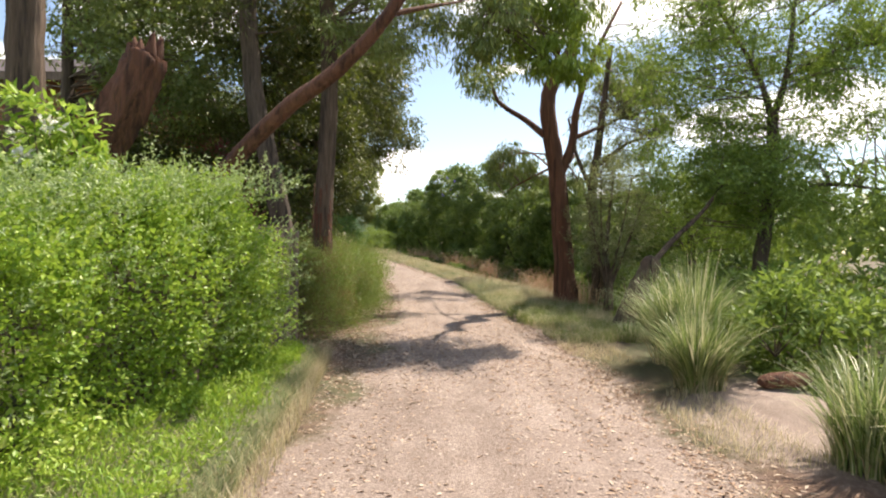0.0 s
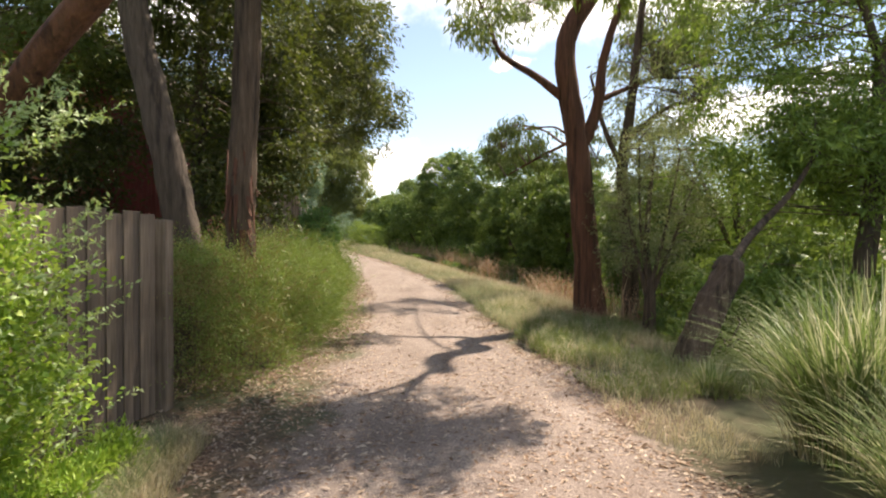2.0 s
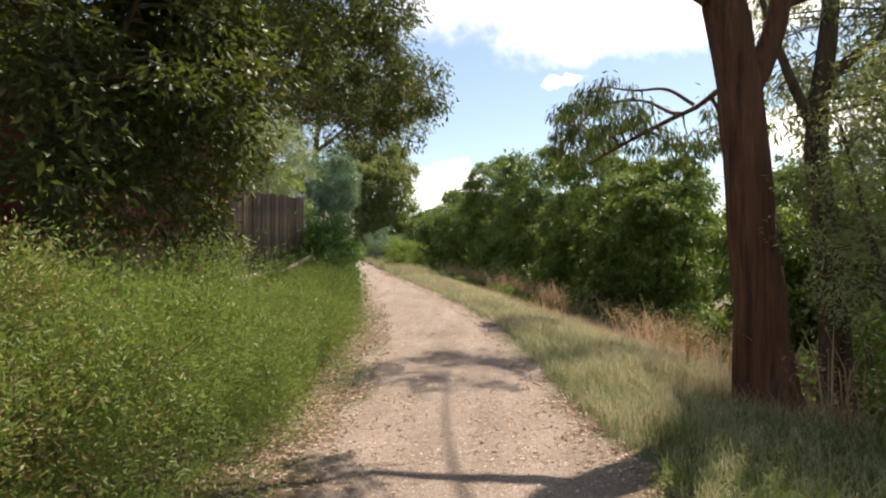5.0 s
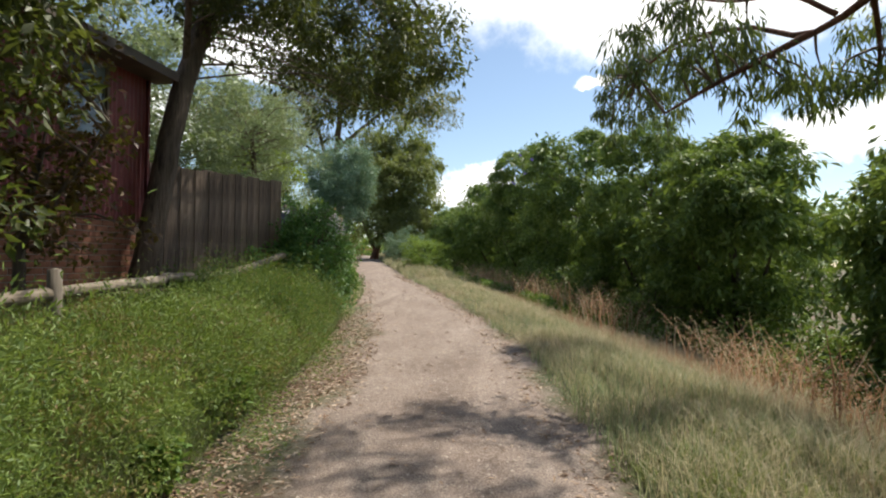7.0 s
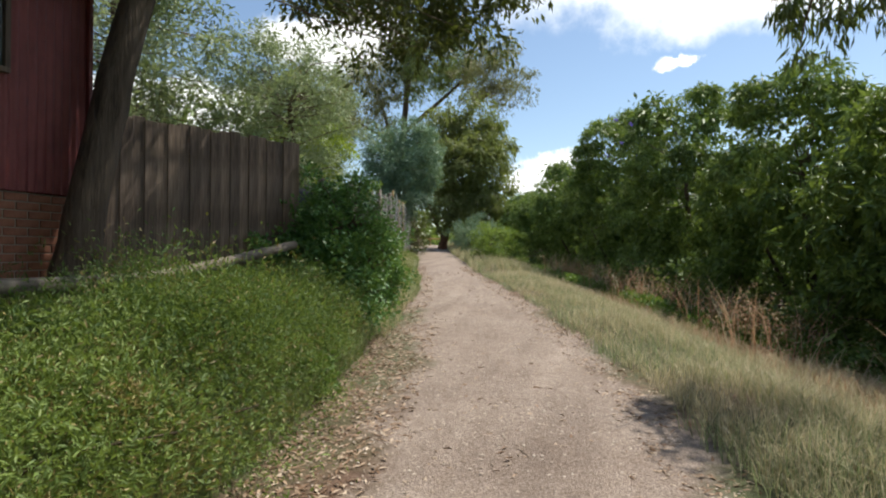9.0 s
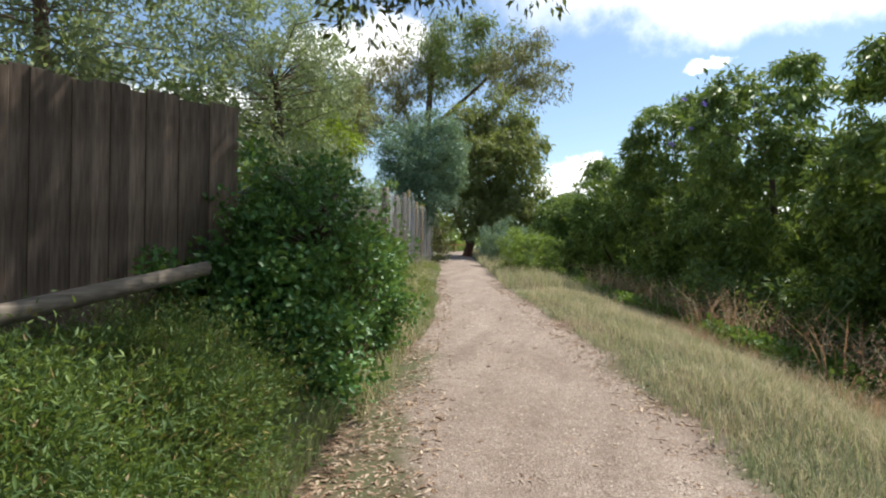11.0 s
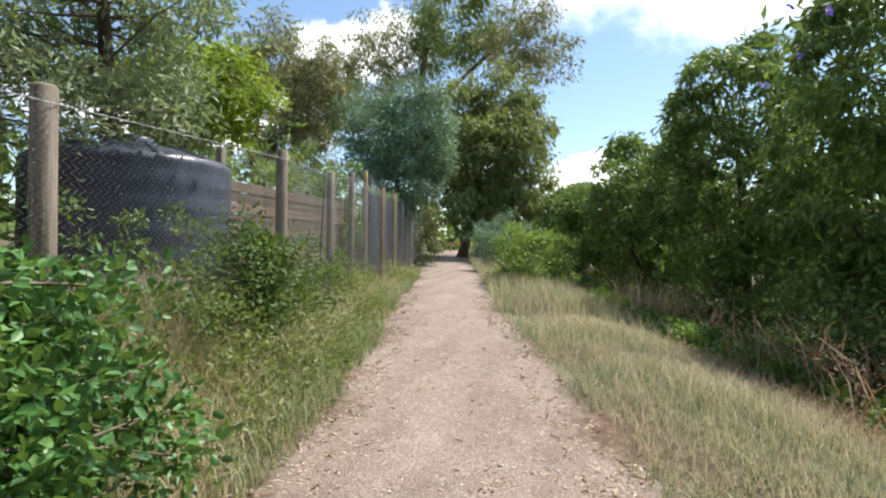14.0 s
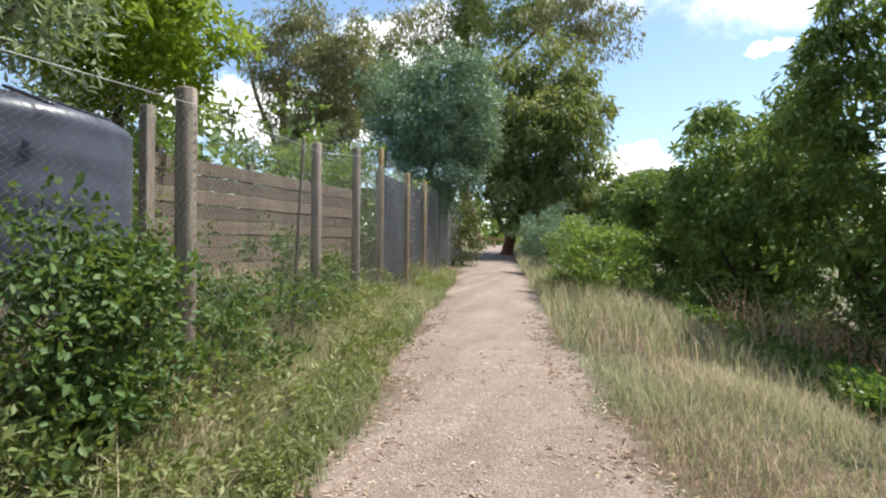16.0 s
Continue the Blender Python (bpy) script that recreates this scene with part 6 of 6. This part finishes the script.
sets = []
P, u = strip_points(rng, 5000, 2.0, 8.5, lambda y: half(y) + 0.05, lambda y: half(y) + 0.75)
sets.append(blades(rng, P[patchy(P, 2.2, 3, 0.0)], 0.13, 0.004, 0.8, 0.6))
P, u = strip_points(rng, 9000, 8.5, 14.0, lambda y: half(y) + 0.1, lambda y: half(y) + 2.1)
sets.append(blades(rng, P[patchy(P, 1.6, 13, -0.5)], 0.2, 0.005, 0.7, 0.6))
P, u = strip_points(rng, 56000, 13.0, 31.0, lambda y: half(y) + 0.15, lambda y: half(y) + np.interp(y, (9, 14, 22), (1.6, 2.8, 4.3)))
far_out = np.clip((u - half(P[:, 1])) / 3.0, 0, 1)
tall = 0.75 + 0.3 * np.sin(1.3 * P[:, 0] + 0.8 * P[:, 1]) * np.sin(1.9 * P[:, 1] - 0.6 * P[:, 0]) + 0.15 * np.sin(5 * P[:, 0] + 4 * P[:, 1])
sets.append(blades(rng, P, (0.28 + 0.18 * far_out) * tall * np.interp(P[:, 1], (17, 23), (1.0, 0.66)), 0.005, 0.75, 0.7))
P, u = strip_points(rng, 9000, 31.0, 60.0, edge_r, lambda y: half(y) + 3.0)
sets.append(blades(rng, P, 0.42, 0.01, 0.45, 0.45))
P, u = strip_points(rng, 17000, 21.0, 40.0, lambda y: -half(y) - 1.9, lambda y: -half(y) - 0.02)
P, u = P[patchy(P, 1.3, 7, -0.6)], u[patchy(P, 1.3, 7, -0.6)]
sets.append(blades(rng, P, 0.17 + 0.36 * np.clip((-u - half(P[:, 1])) / 1.0, 0, 1), 0.0065, 0.8, 0.7))
P, u = strip_points(rng, 8000, 22.8, 32.0, lambda y: -half(y) - 1.9, lambda y: -half(y) - 0.45)
P = P[patchy(P, 1.5, 17, -0.35)]
sets.append(blades(rng, P, 0.55, 0.005, 0.9, 0.9))
P, u = strip_points(rng, 12000, 0.8, 7.4, lambda y: -2.9 + 0.15 * y, lambda y: -1.05 - 0.06 * y)
sets.append(blades(rng, P, 0.2, 0.004, 0.8, 0.6))
v, f = join(sets)
stuff("dry_grass", v, f, M_DRYGRASS, "tall straw-coloured dry grass on the verge", "grass")

# brown seed stalks at the edge of the bank
P, u = strip_points(rng, 1150, 13.0, 36.0, lambda y: half(y) + np.interp(y, (13, 20), (1.5, 2.6)), lambda y: half(y) + np.interp(y, (13, 20), (2.5, 3.7)))
P = P[patchy(P, 1.2, 11, -0.3)]
v1, f1 = blades(rng, P, 1.0, 0.02, 0.6, 0.4)
H = P + np.array([0, 0, 0.5]) + rng.normal(size=P.shape) * 0.1
Q = np.repeat(H, 14, 0) + rng.normal(size=(len(H) * 14, 3)) * [0.06, 0.06, 0.14]
v2, f2 = leaves(rng, Q, unit(rng.normal(size=Q.shape)), 0.045, 0.018)
P, u = strip_points(rng, 15000, 13.0, 33.0, lambda y: half(y) + np.interp(y, (13, 20), (1.3, 2.2)), lambda y: half(y) + np.interp(y, (13, 20), (2.7, 4.4)))
P = P[patchy(P, 0.8, 21, -0.5)]
v3, f3 = blades(rng, P, 0.34, 0.006, 0.7, 0.6)
v, f = join([(v1, f1), (v2, f2), (v3, f3)])
stuff("dock_stalks", v, f, M_SEED, "brown dry seed stalks standing in the grass", "stalks")
P, u = strip_points(rng, 260, 13.2, 15.2, 2.6, 3.9)
v, f = blades(rng, P, 0.3, 0.008, 0.8, 0.5)
stuff("dry_fern", v, f, M_SEED, "reddish dry fronds at the foot of the gum", "fern")

# small weeds and thin grass on the verge by the gum
P, u = strip_points(rng, 420, 8.5, 15.5, lambda y: half(y) + 0.1, lambda y: half(y) + 2.4)
P = P[patchy(P, 1.9, 5, -0.3)]
v, f = foliage(rng, P + np.array([0, 0, 0.06]), 0.13, 46, 0.055, 0.014, 0.0, 0.6)
v2, f2 = blades(rng, np.repeat(P, 14, 0) + rng.normal(size=(len(P) * 14, 3)) * [0.08, 0.08, 0.0], 0.26, 0.007, 0.6, 0.5)
v, f = join([(v, f), (v2, f2)])
stuff("verge_weeds", v, f, M_WEED, "patchy green weeds and grass on the verge", "weeds")

P, u = strip_points(rng, 480, 0.9, 6.9, lambda y: -3.3 + 0.2 * y, lambda y: -1.45 - 0.05 * y)
C = P + np.array([0, 0, 1]) * rng.uniform(0.06, 0.26, (len(P), 1))
v, f = foliage(rng, C, 0.14, 46, 0.05, 0.014, 0.0, 0.7)
stuff("hedge_weeds", v, f, M_HEDGE, "pale green weeds at the foot of the hedge", "weeds")

# leafy weeds on the left bank
P, u = strip_points(rng, 1350, 22.6, 40.0, lambda y: -half(y) - 1.45, lambda y: -half(y) - 0.12)
P = P[patchy(P, 1.1, 9, -0.4)]
C = P + np.array([0, 0, 1]) * (rng.uniform(0.05, 0.7, len(P)) * np.clip((-across(P[:, 0], P[:, 1]) - half(P[:, 1])) / 0.9, 0.15, 1))[:, None]
v, f = foliage(rng, C, 0.17, 44, 0.06, 0.026, 0.1, 0.3)
P, u = strip_points(rng, 12000, 21.0, 38.0, lambda y: -half(y) - 1.8, lambda y: -half(y) - 0.05)
v2, f2 = blades(rng, P, 0.14 + 0.34 * np.clip((-u - half(P[:, 1])) / 1.0, 0, 1), 0.007, 0.8, 0.7)
v, f = join([(v, f), (v2, f2)])
stuff("weeds", v, f, M_WEED, "tangled leafy weeds covering the bank", "weeds")
P, u = strip_points(rng, 170, 22.8, 31.0, lambda y: -half(y) - 1.7, lambda y: -half(y) - 0.7)
C = P + np.array([0, 0, 1]) * rng.uniform(0.3, 1.05, (len(P), 1))
v, f = foliage(rng, C, 0.16, 40, 0.05, 0.028, 0.1, 0.3, True)
stuff("bramble", v, f, M_BRAMBLE_AND_SHADE, "green bramble scrambling up the wire", "weeds")

# low green cover on the falling bank, under the grove
P, u = strip_points(rng, 4000, 8.0, 52.0, lambda y: half(y) + np.interp(y, (8, 14, 22), (2.6, 3.0, 4.2)), lambda y: half(y) + 11.0, 1.5)
C = P + np.array([0, 0, 1]) * rng.uniform(0.05, 0.45, (len(P), 1))
v, f = foliage(rng, C, 0.36, 20, 0.19, 0.08, 0.1, 0.3)
stuff("bank_cover", v, f, M_GROVE, "tangled green ground cover under the trees", "undergrowth")

P, u = strip_points(rng, 2300, 23.0, 36.0, lambda y: half(y) + 2.6, lambda y: half(y) + 4.9)
P = P[patchy(P, 1.0, 31, -0.7)]
C = P + np.array([0, 0, 1]) * rng.uniform(0.05, 0.32, (len(P), 1))
v, f = foliage(rng, C, 0.2, 30, 0.075, 0.05, 0.0, 0.5, True)
stuff("ivy", v, f, M_IVY, "low bright green ivy at the foot of the grove", "ivy")

# fallen leaves and bark
sets = []
for n, y0, y1, a, b in ((6500, 1.0, 14, 1.0, 1.25), (6500, 12, 34, 0.9, 1.12), (1500, 1.5, 31, 0.0, 0.95)):
    for s in (-1, 1):
        P, u = strip_points(rng, n, y0, y1, lambda y: s * half(y) * a - s * 0.25 * (a > 0), lambda y: s * half(y) * b)
        P[:, 2] += 0.018
        D = unit(rng.normal(size=(len(P), 3)) * [1, 1, 0.12])
        sets.append(leaves(rng, P - [0, 0, 0.008], D, 0.06, 0.018, 0.2, False, True))
P, u = strip_points(rng, 5200, 10.5, 22.0, lambda y: -half(y) - 0.15, lambda y: -half(y) + 0.6, 1.6)
P[:, 2] += 0.016
sets.append(leaves(rng, P, unit(rng.normal(size=(len(P), 3)) * [1, 1, 0.12]), 0.065, 0.017, 0.2, False, True))
for s in (-1, 1):
    P, u = strip_points(rng, 5200, 0.8, 14.0, lambda y: s * (half(y) + 0.15), lambda y: s * 0.2, 1.8)
    P[:, 2] += 0.016
    sets.append(leaves(rng, P, unit(rng.normal(size=(len(P), 3)) * [1, 1, 0.1]), 0.042, 0.018, 0.15, False, True))
P, u = strip_points(rng, 6500, 5.4, 10.6, -2.4, 1.2, 2.4)
P = P[rng.uniform(0, 1, len(P)) < np.interp(P[:, 1], (5.4, 6.6, 9.4, 10.6), (0, 1, 1, 0))]
P[:, 2] += 0.018
sets.append(leaves(rng, P, unit(rng.normal(size=(len(P), 3)) * [1, 1, 0.12]), 0.06, 0.016, 0.2, False, True))
v, f = join(sets)
stuff("leaf_litter", v, f, M_LITTER, "dry fallen gum leaves and bark strips", "litter")

P, u = strip_points(rng, 18000, 1.2, 30.0, lambda y: -half(y) * 1.02, lambda y: half(y) * 1.02)
P[:, 2] += 0.012
n = len(P)
R = rng.uniform(0.005, 0.014, (n, 1, 1)) * rng.uniform(0.6, 1.3, (n, 6, 1))
octa = np.array([(1, 0, 0), (0, 1, 0), (-1, 0, 0), (0, -1, 0), (0, 0, 0.7), (0, 0, -0.7)], float)
V = (P[:, None] + octa[None] * R).reshape(-1, 3)
i = np.arange(n)[:, None] * 6
F = np.concatenate([i + [a, b, 4] for a, b in ((0, 1), (1, 2), (2, 3), (3, 0))])
stuff("gravel", V, F, M_STONE, "loose pale gravel stones on the path", "gravel")

# ---- bricks of the shed's base ----
bm = box_bm((0.225, 0.11, 0.07), (0, 0, 0), 0.004)
brick_mesh = bpy.data.meshes.new("brick")
bm.to_mesh(brick_mesh)
bm.free()
brick_mesh.materials.append(M_BRICK)
for row in range(12):
    for k in range(15):
        y = 18.86 - 0.24 * k - (0.12 if row % 2 else 0)
        ob = new("brick", brick_mesh)
        ob.parent = plinth
        ob.matrix_basis = Matrix.Translation(Vector((-5.485, y, 0.98 + 0.081 * row)) - Vector(sb)) @ Matrix.Rotation(math.pi / 2, 4, "Z")
